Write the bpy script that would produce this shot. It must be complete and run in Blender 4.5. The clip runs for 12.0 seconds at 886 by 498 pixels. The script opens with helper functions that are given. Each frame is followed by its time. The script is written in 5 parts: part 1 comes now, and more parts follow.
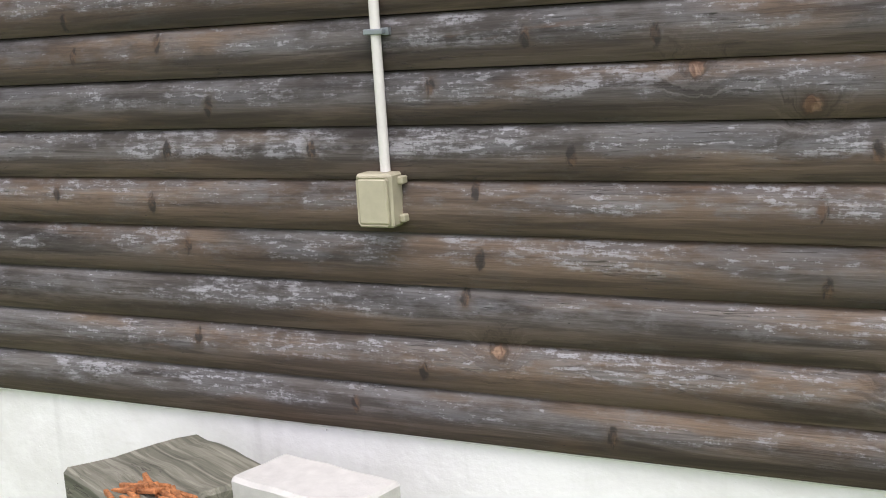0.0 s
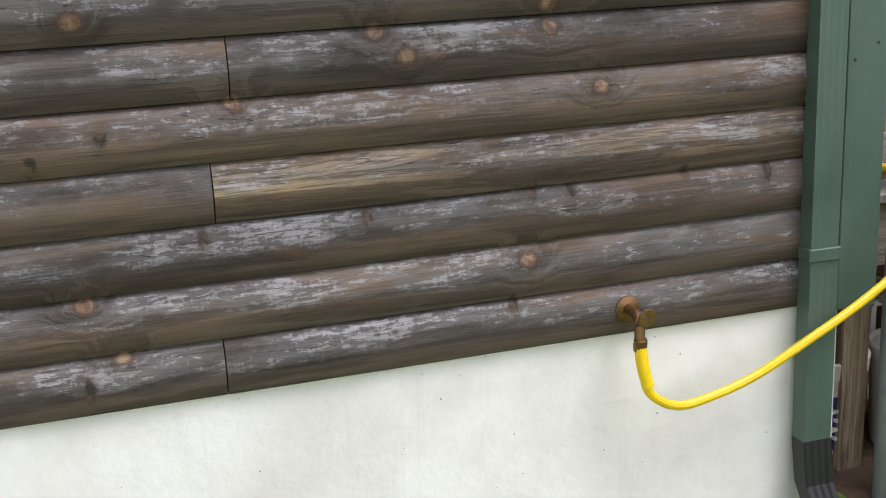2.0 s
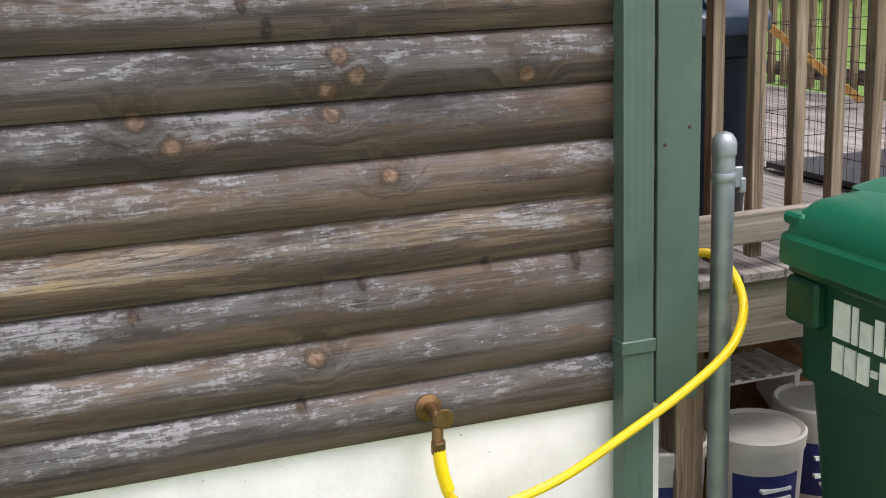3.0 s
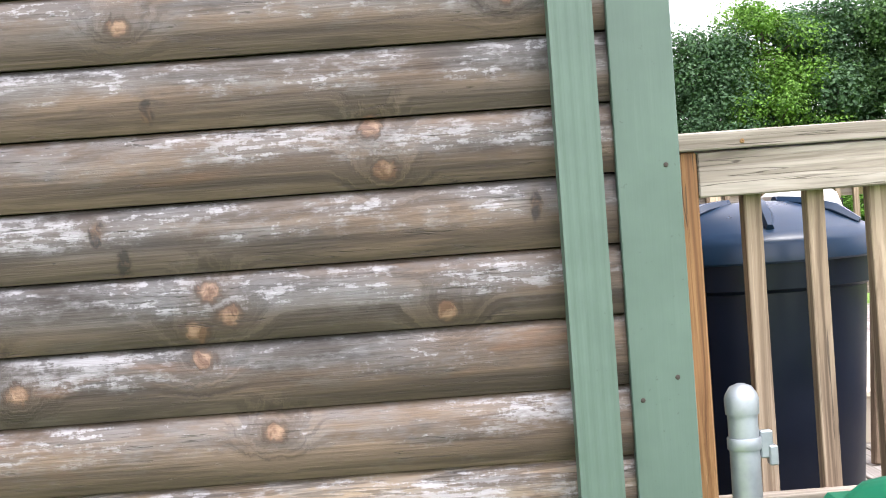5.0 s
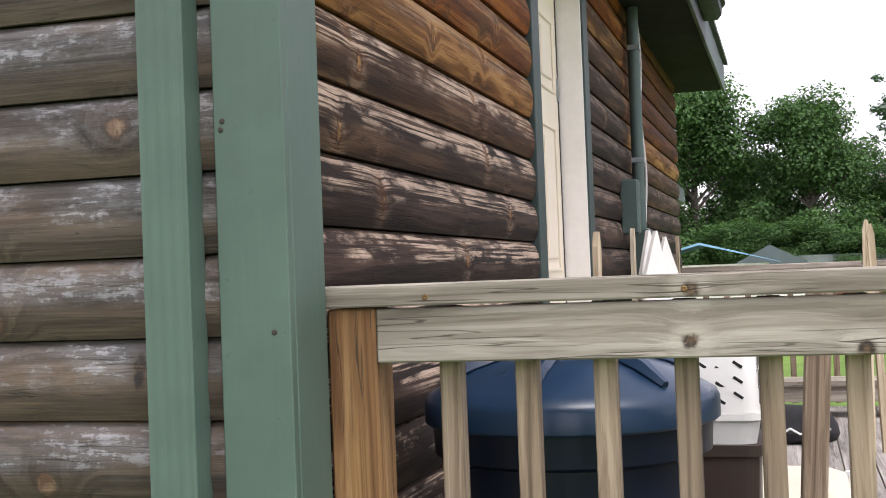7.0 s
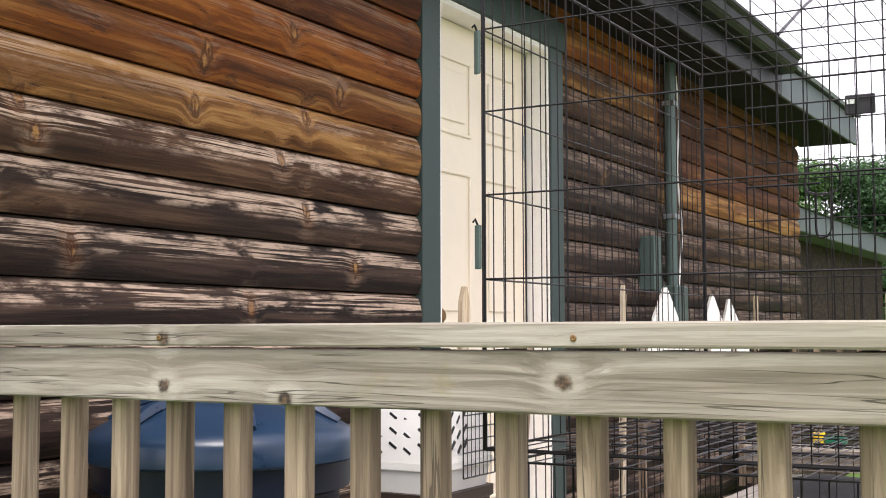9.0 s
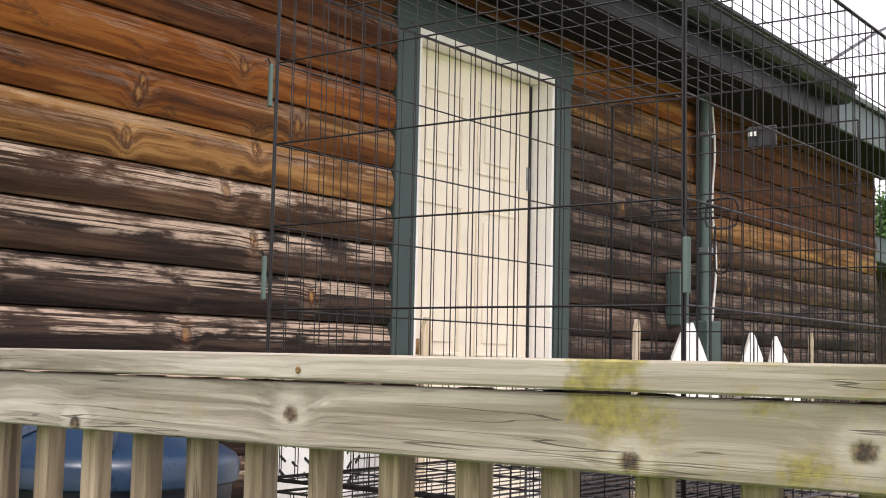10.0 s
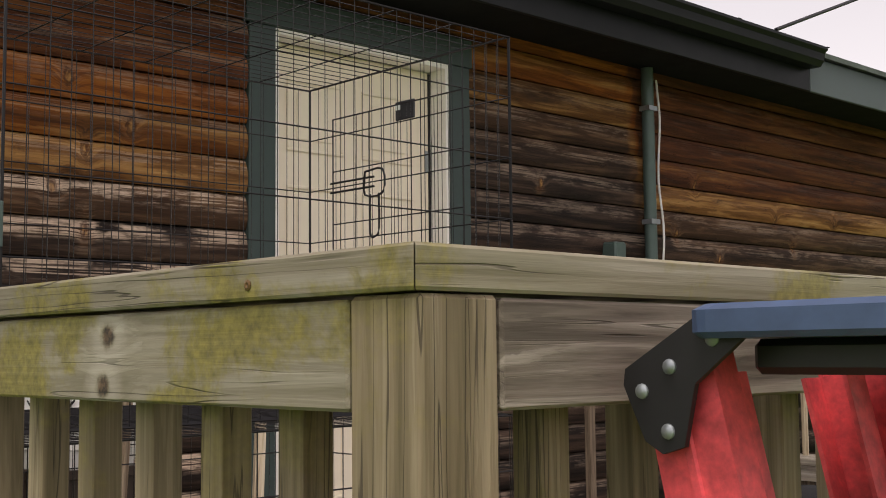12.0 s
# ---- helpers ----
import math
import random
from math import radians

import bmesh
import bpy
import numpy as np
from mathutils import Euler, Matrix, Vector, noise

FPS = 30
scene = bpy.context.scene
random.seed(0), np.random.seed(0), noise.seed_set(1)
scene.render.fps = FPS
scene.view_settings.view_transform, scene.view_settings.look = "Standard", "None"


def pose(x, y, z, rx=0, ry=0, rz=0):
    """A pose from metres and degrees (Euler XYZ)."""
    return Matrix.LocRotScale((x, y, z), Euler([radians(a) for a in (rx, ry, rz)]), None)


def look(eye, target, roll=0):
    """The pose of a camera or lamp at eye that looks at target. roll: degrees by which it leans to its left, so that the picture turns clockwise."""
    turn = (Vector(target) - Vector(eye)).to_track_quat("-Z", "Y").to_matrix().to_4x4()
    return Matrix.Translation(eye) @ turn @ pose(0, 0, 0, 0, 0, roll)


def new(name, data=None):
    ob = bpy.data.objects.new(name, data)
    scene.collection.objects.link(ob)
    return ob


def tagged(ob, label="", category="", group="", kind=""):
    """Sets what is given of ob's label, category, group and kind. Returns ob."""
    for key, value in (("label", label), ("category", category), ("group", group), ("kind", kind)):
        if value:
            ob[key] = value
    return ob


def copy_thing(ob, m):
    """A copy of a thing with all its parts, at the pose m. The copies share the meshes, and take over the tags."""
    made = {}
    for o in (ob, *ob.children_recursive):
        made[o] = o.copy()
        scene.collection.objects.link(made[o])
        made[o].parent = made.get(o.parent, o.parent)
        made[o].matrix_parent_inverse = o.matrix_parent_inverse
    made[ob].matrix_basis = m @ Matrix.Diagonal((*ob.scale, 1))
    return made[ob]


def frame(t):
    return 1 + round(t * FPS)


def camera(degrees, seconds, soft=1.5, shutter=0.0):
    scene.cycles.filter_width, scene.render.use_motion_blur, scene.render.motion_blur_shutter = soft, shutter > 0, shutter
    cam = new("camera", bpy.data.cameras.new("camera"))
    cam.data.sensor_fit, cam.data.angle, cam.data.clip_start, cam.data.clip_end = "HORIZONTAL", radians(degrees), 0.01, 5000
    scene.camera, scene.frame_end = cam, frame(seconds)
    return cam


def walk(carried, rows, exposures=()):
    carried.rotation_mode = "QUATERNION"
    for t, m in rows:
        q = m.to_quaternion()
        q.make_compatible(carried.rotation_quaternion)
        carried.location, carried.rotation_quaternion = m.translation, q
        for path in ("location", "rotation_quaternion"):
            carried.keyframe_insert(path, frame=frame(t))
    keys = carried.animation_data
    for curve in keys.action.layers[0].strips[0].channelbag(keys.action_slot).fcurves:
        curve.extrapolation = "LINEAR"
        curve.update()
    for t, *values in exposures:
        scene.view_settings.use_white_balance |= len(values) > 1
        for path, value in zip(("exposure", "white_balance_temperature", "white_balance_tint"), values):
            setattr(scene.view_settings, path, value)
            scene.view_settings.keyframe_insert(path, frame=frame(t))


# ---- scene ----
# ---- camera ----
SKY, SUN = 0.13, 0.9
cam = camera(40.6, 12.0, soft=1.0)
PATH = [
    (0, (-2.965, -2.671, 1.081), (-3.865, -0.925, 0.708), -3.4),
    (0.5, (-2.961, -2.748, 1.008), (-3.34, -0.821, 0.626), -2.9),
    (1, (-2.83, -2.626, 1.164), (-2.675, -0.718, 0.587), -2.2),
    (1.5, (-2.427, -2.65, 1.097), (-1.995, -0.78, 0.533), -1.8),
    (2, (-2.058, -2.674, 1.048), (-1.48, -0.833, 0.522), -2.5),
    (2.5, (-1.882, -2.614, 1.13), (-1.174, -0.823, 0.591), -1.6),
    (3, (-1.617, -2.623, 1.13), (-0.959, -0.793, 0.659), -2.1),
    (3.2, (-1.581, -2.596, 1.14), (-0.913, -0.765, 0.693), -1.9),
    (4.8, (-0.586, -2.413, 1.01), (-0.493, -0.417, 0.928), -4.3),
    (5, (-0.487, -2.337, 1.021), (-0.459, -0.337, 0.985), -4.1),
    (5.5, (-0.213, -2.134, 1.165), (-0.328, -0.138, 1.131), -2.7),
    (6, (0.126, -1.991, 1.187), (-0.022, 0.001, 1.078), -1.5),
    (6.5, (0.451, -1.851, 1.197), (0.117, 0.121, 1.229), -1.3),
    (7, (0.785, -1.81, 1.193), (0.23, 0.11, 1.236), -2.2),
    (7.5, (1.081, -1.672, 1.176), (0.327, 0.18, 1.247), -2.4),
    (7.7, (1.209, -1.608, 1.156), (0.435, 0.234, 1.249), -2.5),
    (9.3, (2.282, -1.39, 1.179), (1.224, 0.302, 1.321), 0.5),
    (9.5, (2.37, -1.325, 1.187), (1.27, 0.339, 1.335), 0.8),
    (10, (2.63, -1.127, 1.176), (1.438, 0.467, 1.359), 1.2),
    (10.5, (2.914, -0.99, 1.161), (1.713, 0.593, 1.389), 1.4),
    (11, (3.27, -0.876, 1.14), (2.038, 0.68, 1.39), 1.5),
    (11.5, (3.599, -0.758, 1.128), (2.288, 0.739, 1.327), 0.4),
    (12, (3.818, -0.474, 1.093), (2.369, 0.894, 1.265), -0.6),
]
walk(cam, [(t, look(eye, target, roll)) for t, eye, target, roll in PATH],
     [(0, 1.15, 6500, 10), (1.0, 1.15, 6500, 10), (1.7, 0.95, 6500, 10), (2.5, 1.15, 6600, 10), (3.2, 1.3, 6600, 10), (5.0, 2.38, 6500, 10), (5.6, 2.0, 6500, 10), (6.5, 1.45, 6500, 10), (7.5, 1.42, 6600, 10), (9.5, 1.65, 6800, 10), (10.5, 1.4, 6900, 10), (11.2, 0.9, 6900, 10), (12, 0.68, 7300, 10)])


# ---- world, sun, exposure ----
world = bpy.data.worlds.new("sky")
scene.world = world
world.use_nodes = True
wn = world.node_tree
wn.nodes.clear()
sky = wn.nodes.new("ShaderNodeTexSky")
sky.sky_type, sky.sun_disc = "NISHITA", False
sky.sun_elevation, sky.sun_rotation = radians(66), radians(145)
sky.air_density, sky.dust_density, sky.ozone_density = 1.0, 2.0, 1.5
hsv = wn.nodes.new("ShaderNodeHueSaturation")
hsv.inputs["Saturation"].default_value = 0.2
bgn = wn.nodes.new("ShaderNodeBackground")
bgn.inputs["Strength"].default_value = SKY
wout = wn.nodes.new("ShaderNodeOutputWorld")
wn.links.new(sky.outputs[0], hsv.inputs["Color"])
tint = wn.nodes.new("ShaderNodeMix")
tint.data_type, tint.blend_type = "RGBA", "MULTIPLY"
tint.inputs[0].default_value, tint.inputs[7].default_value = 1.0, (1.05, 0.985, 1.06, 1.0)
wn.links.new(hsv.outputs[0], tint.inputs[6])
wn.links.new(tint.outputs[2], bgn.inputs["Color"])
wn.links.new(bgn.outputs[0], wout.inputs[0])

sun = new("sun", bpy.data.lights.new("sun", "SUN"))
sun.data.energy, sun.data.angle, sun.data.color = SUN, radians(25), (1.0, 0.97, 0.94)
sun.matrix_world = look((2.4, -3.4, 9.5), (0, 0, 0))


# ---- materials ----
class Net:
    """A small wrapper to write node materials in few lines."""

    def __init__(self, name, rough=0.8, metal=0.0):
        self.m = bpy.data.materials.new(name)
        self.m.use_nodes = True
        self.t = self.m.node_tree
        self.b = self.t.nodes["Principled BSDF"]
        self.b.inputs["Roughness"].default_value = rough
        self.b.inputs["Metallic"].default_value = metal
        self.tc = self.t.nodes.new("ShaderNodeTexCoord")
        self.oi = self.t.nodes.new("ShaderNodeObjectInfo")

    def link(self, a, b):
        self.t.links.new(a, b)

    def put(self, sock, v):
        if isinstance(v, (int, float)):
            sock.default_value = v
        elif isinstance(v, tuple):
            sock.default_value = (*v, 1.0) if len(sock.default_value) == 4 and len(v) == 3 else v
        else:
            self.link(v, sock)

    def math(self, op, a, b=0.0, clamp=False):
        n = self.t.nodes.new("ShaderNodeMath")
        n.operation, n.use_clamp = op, clamp
        self.put(n.inputs[0], a)
        self.put(n.inputs[1], b)
        return n.outputs[0]

    def vec(self, op, a, b):
        n = self.t.nodes.new("ShaderNodeVectorMath")
        n.operation = op
        self.put(n.inputs[0], a)
        self.put(n.inputs[1], b)
        return n.outputs[0]

    def coords(self, scale=(1, 1, 1), shift=37.0, world=False):
        """Object (or world) coordinates, moved by the object's random number and scaled."""
        if world:
            g = self.t.nodes.new("ShaderNodeNewGeometry")
            v = g.outputs["Position"]
        else:
            v = self.tc.outputs["Object"]
            c = self.t.nodes.new("ShaderNodeCombineXYZ")
            for i, k in enumerate((shift, shift * 0.37, 0.0)):
                self.link(self.math("MULTIPLY", self.oi.outputs["Random"], k), c.inputs[i])
            if shift:
                v = self.vec("ADD", v, c.outputs[0])
        return self.vec("MULTIPLY", v, scale)

    def noise(self, v, scale=1.0, detail=4.0, rough=0.6, warp=0.0):
        n = self.t.nodes.new("ShaderNodeTexNoise")
        self.link(v, n.inputs["Vector"])
        n.inputs["Scale"].default_value, n.inputs["Detail"].default_value = scale, detail
        n.inputs["Roughness"].default_value, n.inputs["Distortion"].default_value = rough, warp
        return n.outputs["Fac"]

    def voro(self, v, scale=1.0):
        n = self.t.nodes.new("ShaderNodeTexVoronoi")
        self.link(v, n.inputs["Vector"])
        n.inputs["Scale"].default_value = scale
        return n.outputs["Distance"]

    def ramp(self, f, *stops):
        n = self.t.nodes.new("ShaderNodeValToRGB")
        e = n.color_ramp.elements
        while len(e) < len(stops):
            e.new(0.5)
        for k, (p, c) in zip(e, stops):
            k.position = p
            k.color = (c, c, c, 1) if isinstance(c, (int, float)) else (*c, 1)
        self.link(f, n.inputs[0])
        return n.outputs[0]

    def mix(self, f, a, b, kind="MIX"):
        n = self.t.nodes.new("ShaderNodeMix")
        n.data_type, n.blend_type = "RGBA", kind
        self.put(n.inputs[0], f)
        self.put(n.inputs[6], a)
        self.put(n.inputs[7], b)
        return n.outputs[2]

    def sep(self, v):
        n = self.t.nodes.new("ShaderNodeSeparateXYZ")
        self.link(v, n.inputs[0])
        return n.outputs

    def band(self, f, a, b):
        n = self.t.nodes.new("ShaderNodeMapRange")
        n.interpolation_type = "SMOOTHSTEP"
        self.put(n.inputs[0], f)
        n.inputs[1].default_value, n.inputs[2].default_value = a, b
        return n.outputs[0]

    def done(self, colour, height=None, depth=0.001, rough=None):
        self.put(self.b.inputs["Base Color"], colour)
        if rough is not None:
            self.put(self.b.inputs["Roughness"], rough)
        if height is not None:
            n = self.t.nodes.new("ShaderNodeBump")
            n.inputs["Distance"].default_value = depth
            n.inputs["Strength"].default_value = 1.0
            self.link(height, n.inputs["Height"])
            self.link(n.outputs[0], self.b.inputs["Normal"])
        return self.m


def plain(name, colour, rough=0.5, metal=0.0, var=0.15, scale=30.0, depth=0.0004):
    n = Net(name, rough, metal)
    f = n.noise(n.coords(), scale, 5)
    g = n.noise(n.coords(), scale * 0.12, 3)
    f2 = n.math("ADD", n.math("MULTIPLY", f, 0.5), n.math("MULTIPLY", g, 0.5))
    lo, hi = tuple(c * (1 - var) for c in colour), tuple(min(1, c * (1 + var)) for c in colour)
    return n.done(n.ramp(f2, (0.35, lo), (0.65, hi)), f, depth, n.ramp(f2, (0.3, max(0, rough - 0.1)), (0.7, min(1, rough + 0.1))))


DARK_KNOTS = ((-5.509, 1.141), (-5.492, 1.044), (-5.187, 1.066), (-3.764, 1.026), (-4.079, 1.034), (-5.023, 0.888), (-4.341, 0.922), (-4.704, 0.77), (-5.185, 0.772), (-3.974, 0.746),
              (-3.288, 0.755), (-5.62, 0.647), (-5.256, 0.618), (-4.233, 0.669), (-3.403, 0.63), (-5.144, 0.5), (-4.231, 0.491), (-4.278, 0.387), (-5.141, 0.232), (-4.408, 0.19),
              (-4.623, 0.077), (-3.895, 0.06), (-2.553, 0.755), (-2.264, 0.759), (-2.931, 0.096), (-2.072, 0.06), (-2.858, 0.319), (-3.39, 0.454), (-1.986, 0.637), (-2.135, 0.576),
              (-1.79, 0.386), (-1.407, 0.394), (-0.987, 0.405), (-0.882, 0.408), (-0.569, 0.403), (-0.33, 0.393), (-1.046, 0.124), (-1.006, 1.281), (-0.268, 1.05), (-1.12, 1.054), (-1.069, 0.993))
RED_KNOTS = ((-3.675, 0.945), (-4.194, 0.252), (-3.104, 0.898), (-2.02, 0.878), (-2.375, 0.509), (-3.216, 0.242), (-2.06, 0.262), (-1.991, 0.127), (-1.695, 0.684), (-1.362, 0.818),
             (-1.292, 0.756), (-0.934, 0.8), (-0.803, 0.649), (-1.006, 0.235), (-1.046, 1.448), (-0.297, 1.463), (-0.695, 1.562), (-0.577, 1.225), (-0.556, 1.14), (-0.91, 0.93),
             (-0.873, 0.879), (-0.943, 0.854), (-0.454, 0.858), (-3.42, 0.86))
EAST_KNOTS = ((1.0, 1.93), (0.985, 1.895), (1.45, 1.805), (1.38, 2.055), (0.95, 1.766), (1.33, 1.668), (1.45, 1.526), (1.19, 1.23), (0.533, 1.362), (1.71, 1.37), (0.42, 1.617),
              (0.3, 1.475), (1.62, 1.912), (0.38, 1.69), (3.8, 1.9), (5.08, 2.0), (4.9, 1.72), (5.9, 1.86), (5.3, 1.6), (6.1, 1.7), (6.6, 1.9))


def nearest(n, points, scale, axis):
    """Distance, in scaled metres, to the nearest of some places on a wall; axis 0: (x, z), axis 1: (y, z)."""
    s = [0.0, 0.0, scale[1]]
    s[axis] = scale[0]
    wp = n.vec("MULTIPLY", n.coords(world=True), tuple(s))
    out = None
    for a, z in points:
        d = n.t.nodes.new("ShaderNodeVectorMath")
        d.operation = "DISTANCE"
        n.link(wp, d.inputs[0])
        q = [0.0, 0.0, z * scale[1]]
        q[axis] = a * scale[0]
        d.inputs[1].default_value = q
        out = d.outputs["Value"] if out is None else n.math("MINIMUM", out, d.outputs["Value"])
    return out


def siding_mat(name, side, warmth=0.0, tan=0.0):
    """Weathered half-log siding: stretched grain, bleached flakes on the crown, knots and stains."""
    n = Net(name, 0.75)
    c = n.coords()
    x, y, z = n.sep(n.tc.outputs["Object"])
    rag = n.noise(n.vec("MULTIPLY", c, (60.0, 60.0, 90.0)), 1.0, 3, 0.6)
    lump = n.noise(n.vec("MULTIPLY", c, (34.0, 34.0, 22.0)), 1.0, 3, 0.6, 0.8)
    rough_edge = n.math("ADD", n.math("MULTIPLY", n.math("SUBTRACT", rag, 0.5), 0.06), n.math("MULTIPLY", n.math("SUBTRACT", lump, 0.5), 0.2))

    def ragged(d):
        return n.math("MAXIMUM", n.math("ADD", d, rough_edge), 0.0)

    if side == "a":
        dk = ragged(nearest(n, DARK_KNOTS, (9.0, 4.6), 0))
        kd = ragged(nearest(n, RED_KNOTS, (4.4, 5.2), 0))
    else:
        kd = ragged(nearest(n, EAST_KNOTS, (6.5, 3.6), 1))
        dk = kd
    near = n.math("MINIMUM", kd, dk)
    pull = n.math("MULTIPLY", n.math("POWER", n.math("SUBTRACT", 1.0, n.math("MINIMUM", n.math("MULTIPLY", kd, 2.0), 1.0)), 2.0), 0.55)
    cz = n.t.nodes.new("ShaderNodeCombineXYZ")
    n.link(pull, cz.inputs[2])
    gv = n.vec("ADD", n.vec("MULTIPLY", c, (1.5, 10.0, 26.0)), n.vec("MULTIPLY", cz.outputs[0], (0.0, 0.0, 8.0 if side == "a" else 3.0)))
    grain = n.noise(gv, 1.0, 6, 0.6, 0.6)
    fine = n.noise(n.vec("MULTIPLY", c, (7.0, 60.0, 220.0)), 1.0, 3, 0.6)
    broad = n.noise(n.vec("MULTIPLY", c, (0.9, 1.0, 6.0)), 1.0, 3, 0.5)
    patch = n.noise(n.vec("MULTIPLY", c, (5.0, 10.0, 16.0)), 1.0, 5, 0.65)
    swirl = n.math("SINE", n.math("MULTIPLY", n.math("ADD", grain, n.math("MULTIPLY", pull, 0.16 if side == "a" else 0.0)), 42.0))
    if side == "a":
        body = n.ramp(grain, (0.34, (0.018, 0.0135, 0.011)), (0.5, (0.056, 0.048, 0.043)), (0.66, (0.118, 0.107, 0.101)))
        warm = n.ramp(grain, (0.32, (0.045, 0.028, 0.018)), (0.68, (0.17, 0.118, 0.08)))
        body = n.mix(n.math("ADD", n.math("MULTIPLY", n.band(broad, 0.48, 0.62), 0.9 - warmth), warmth), body, warm)
        wx = n.sep(n.coords(world=True))[0]
        if tan:
            fresh = n.ramp(grain, (0.36, (0.07, 0.042, 0.02)), (0.5, (0.25, 0.175, 0.1)), (0.64, (0.46, 0.36, 0.23)))
            body = n.mix(n.math("SUBTRACT", tan, n.math("MULTIPLY", n.band(wx, -1.6, -1.1), tan * 0.7)), body, fresh)
        smudge = n.noise(n.vec("MULTIPLY", c, (7.0, 9.0, 18.0)), 1.0, 6, 0.7)
        body = n.mix(n.math("MULTIPLY", n.band(smudge, 0.54, 0.68), 0.5), body, (0.034, 0.028, 0.025))
        body = n.mix(n.math("MULTIPLY", n.math("SUBTRACT", 1.0, n.band(smudge, 0.34, 0.47)), 0.45), body, (0.15, 0.147, 0.148))
        rust = n.noise(n.vec("MULTIPLY", c, (1.7, 3.0, 9.0)), 1.0, 4, 0.6, 0.5)
        body = n.mix(n.math("MULTIPLY", n.band(rust, 0.62, 0.74), 0.5), body, (0.15, 0.072, 0.032))
        # the lower half of each log is browner, with its underside shade painted in
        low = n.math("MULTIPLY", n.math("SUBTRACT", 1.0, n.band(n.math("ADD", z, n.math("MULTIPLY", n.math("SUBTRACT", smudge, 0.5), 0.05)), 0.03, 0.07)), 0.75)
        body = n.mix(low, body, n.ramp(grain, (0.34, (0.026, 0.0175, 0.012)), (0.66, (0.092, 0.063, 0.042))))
        crown = n.math("MULTIPLY", n.band(n.math("ADD", z, n.math("MULTIPLY", patch, 0.06)), 0.08, 0.115), n.math("SUBTRACT", 1.0, n.band(z, 0.126, 0.137)))
        col = n.mix(n.math("MULTIPLY", n.math("MULTIPLY", crown, n.band(patch, 0.36, 0.62)), 0.45), body, (0.175, 0.174, 0.184))
        flaky = n.noise(n.vec("MULTIPLY", c, (20.0, 40.0, 85.0)), 1.0, 5, 0.7)
        crackle = n.noise(n.vec("MULTIPLY", c, (110.0, 60.0, 60.0)), 1.0, 3, 0.6)
        flaky = n.math("ADD", n.math("MULTIPLY", flaky, 0.78), n.math("MULTIPLY", crackle, 0.22))
        # whole stretches of a log keep their bleached skin, others have lost it
        stretch = n.noise(n.vec("MULTIPLY", c, (1.6, 1.0, 2.0)), 1.0, 3, 0.6)
        flake = n.math("MULTIPLY", n.band(n.math("ADD", flaky, n.math("MULTIPLY", n.math("SUBTRACT", stretch, 0.5), 0.45)), 0.515, 0.59), n.math("MULTIPLY", crown, n.band(patch, 0.4, 0.58)))
        col = n.mix(n.math("MULTIPLY", flake, 0.62), col, (0.38, 0.375, 0.4))
    else:
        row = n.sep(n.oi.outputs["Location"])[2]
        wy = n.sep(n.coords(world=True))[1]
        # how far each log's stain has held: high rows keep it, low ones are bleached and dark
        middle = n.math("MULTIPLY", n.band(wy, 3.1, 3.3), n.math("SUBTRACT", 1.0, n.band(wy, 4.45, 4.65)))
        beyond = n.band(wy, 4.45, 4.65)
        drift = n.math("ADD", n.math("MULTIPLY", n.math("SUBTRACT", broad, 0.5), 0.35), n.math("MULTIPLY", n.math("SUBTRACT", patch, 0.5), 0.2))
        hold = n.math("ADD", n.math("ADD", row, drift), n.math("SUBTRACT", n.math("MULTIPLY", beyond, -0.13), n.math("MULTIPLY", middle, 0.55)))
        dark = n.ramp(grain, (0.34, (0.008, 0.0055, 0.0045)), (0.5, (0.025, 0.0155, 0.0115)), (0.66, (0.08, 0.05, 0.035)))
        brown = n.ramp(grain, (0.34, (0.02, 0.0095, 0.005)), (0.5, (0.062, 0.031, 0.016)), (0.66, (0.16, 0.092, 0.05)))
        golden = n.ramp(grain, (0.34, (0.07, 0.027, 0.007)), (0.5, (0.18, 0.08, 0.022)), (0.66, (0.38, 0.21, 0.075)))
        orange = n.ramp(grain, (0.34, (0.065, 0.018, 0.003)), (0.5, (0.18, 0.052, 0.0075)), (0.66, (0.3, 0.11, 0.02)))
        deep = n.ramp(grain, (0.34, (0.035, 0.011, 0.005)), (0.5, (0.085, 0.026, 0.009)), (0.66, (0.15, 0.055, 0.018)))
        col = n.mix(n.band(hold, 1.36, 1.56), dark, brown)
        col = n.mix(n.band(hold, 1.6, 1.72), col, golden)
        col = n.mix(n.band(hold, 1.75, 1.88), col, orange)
        # top rows: red-brown stain, darkened to put the eave's shade into the colour
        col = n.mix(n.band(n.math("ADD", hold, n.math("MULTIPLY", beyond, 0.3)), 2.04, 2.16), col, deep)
        crown = n.math("MULTIPLY", n.band(n.math("ADD", z, n.math("MULTIPLY", patch, 0.06)), 0.085, 0.12), n.math("SUBTRACT", 1.0, n.band(z, 0.128, 0.137)))
        streak = n.noise(n.vec("ADD", n.vec("MULTIPLY", c, (2.0, 60.0, 120.0)), n.vec("MULTIPLY", cz.outputs[0], (0.0, 0.0, 2.0))), 1.0, 4, 0.62)
        bleach = n.math("ADD", patch, n.math("MULTIPLY", pull, 0.5))
        worn = n.math("MULTIPLY", n.band(streak, 0.44, 0.54), n.math("MULTIPLY", n.math("MAXIMUM", crown, n.math("MULTIPLY", pull, 1.2)), n.band(bleach, 0.4, 0.56)))
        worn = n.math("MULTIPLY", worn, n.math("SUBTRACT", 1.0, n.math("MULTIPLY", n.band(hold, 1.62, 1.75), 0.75)))
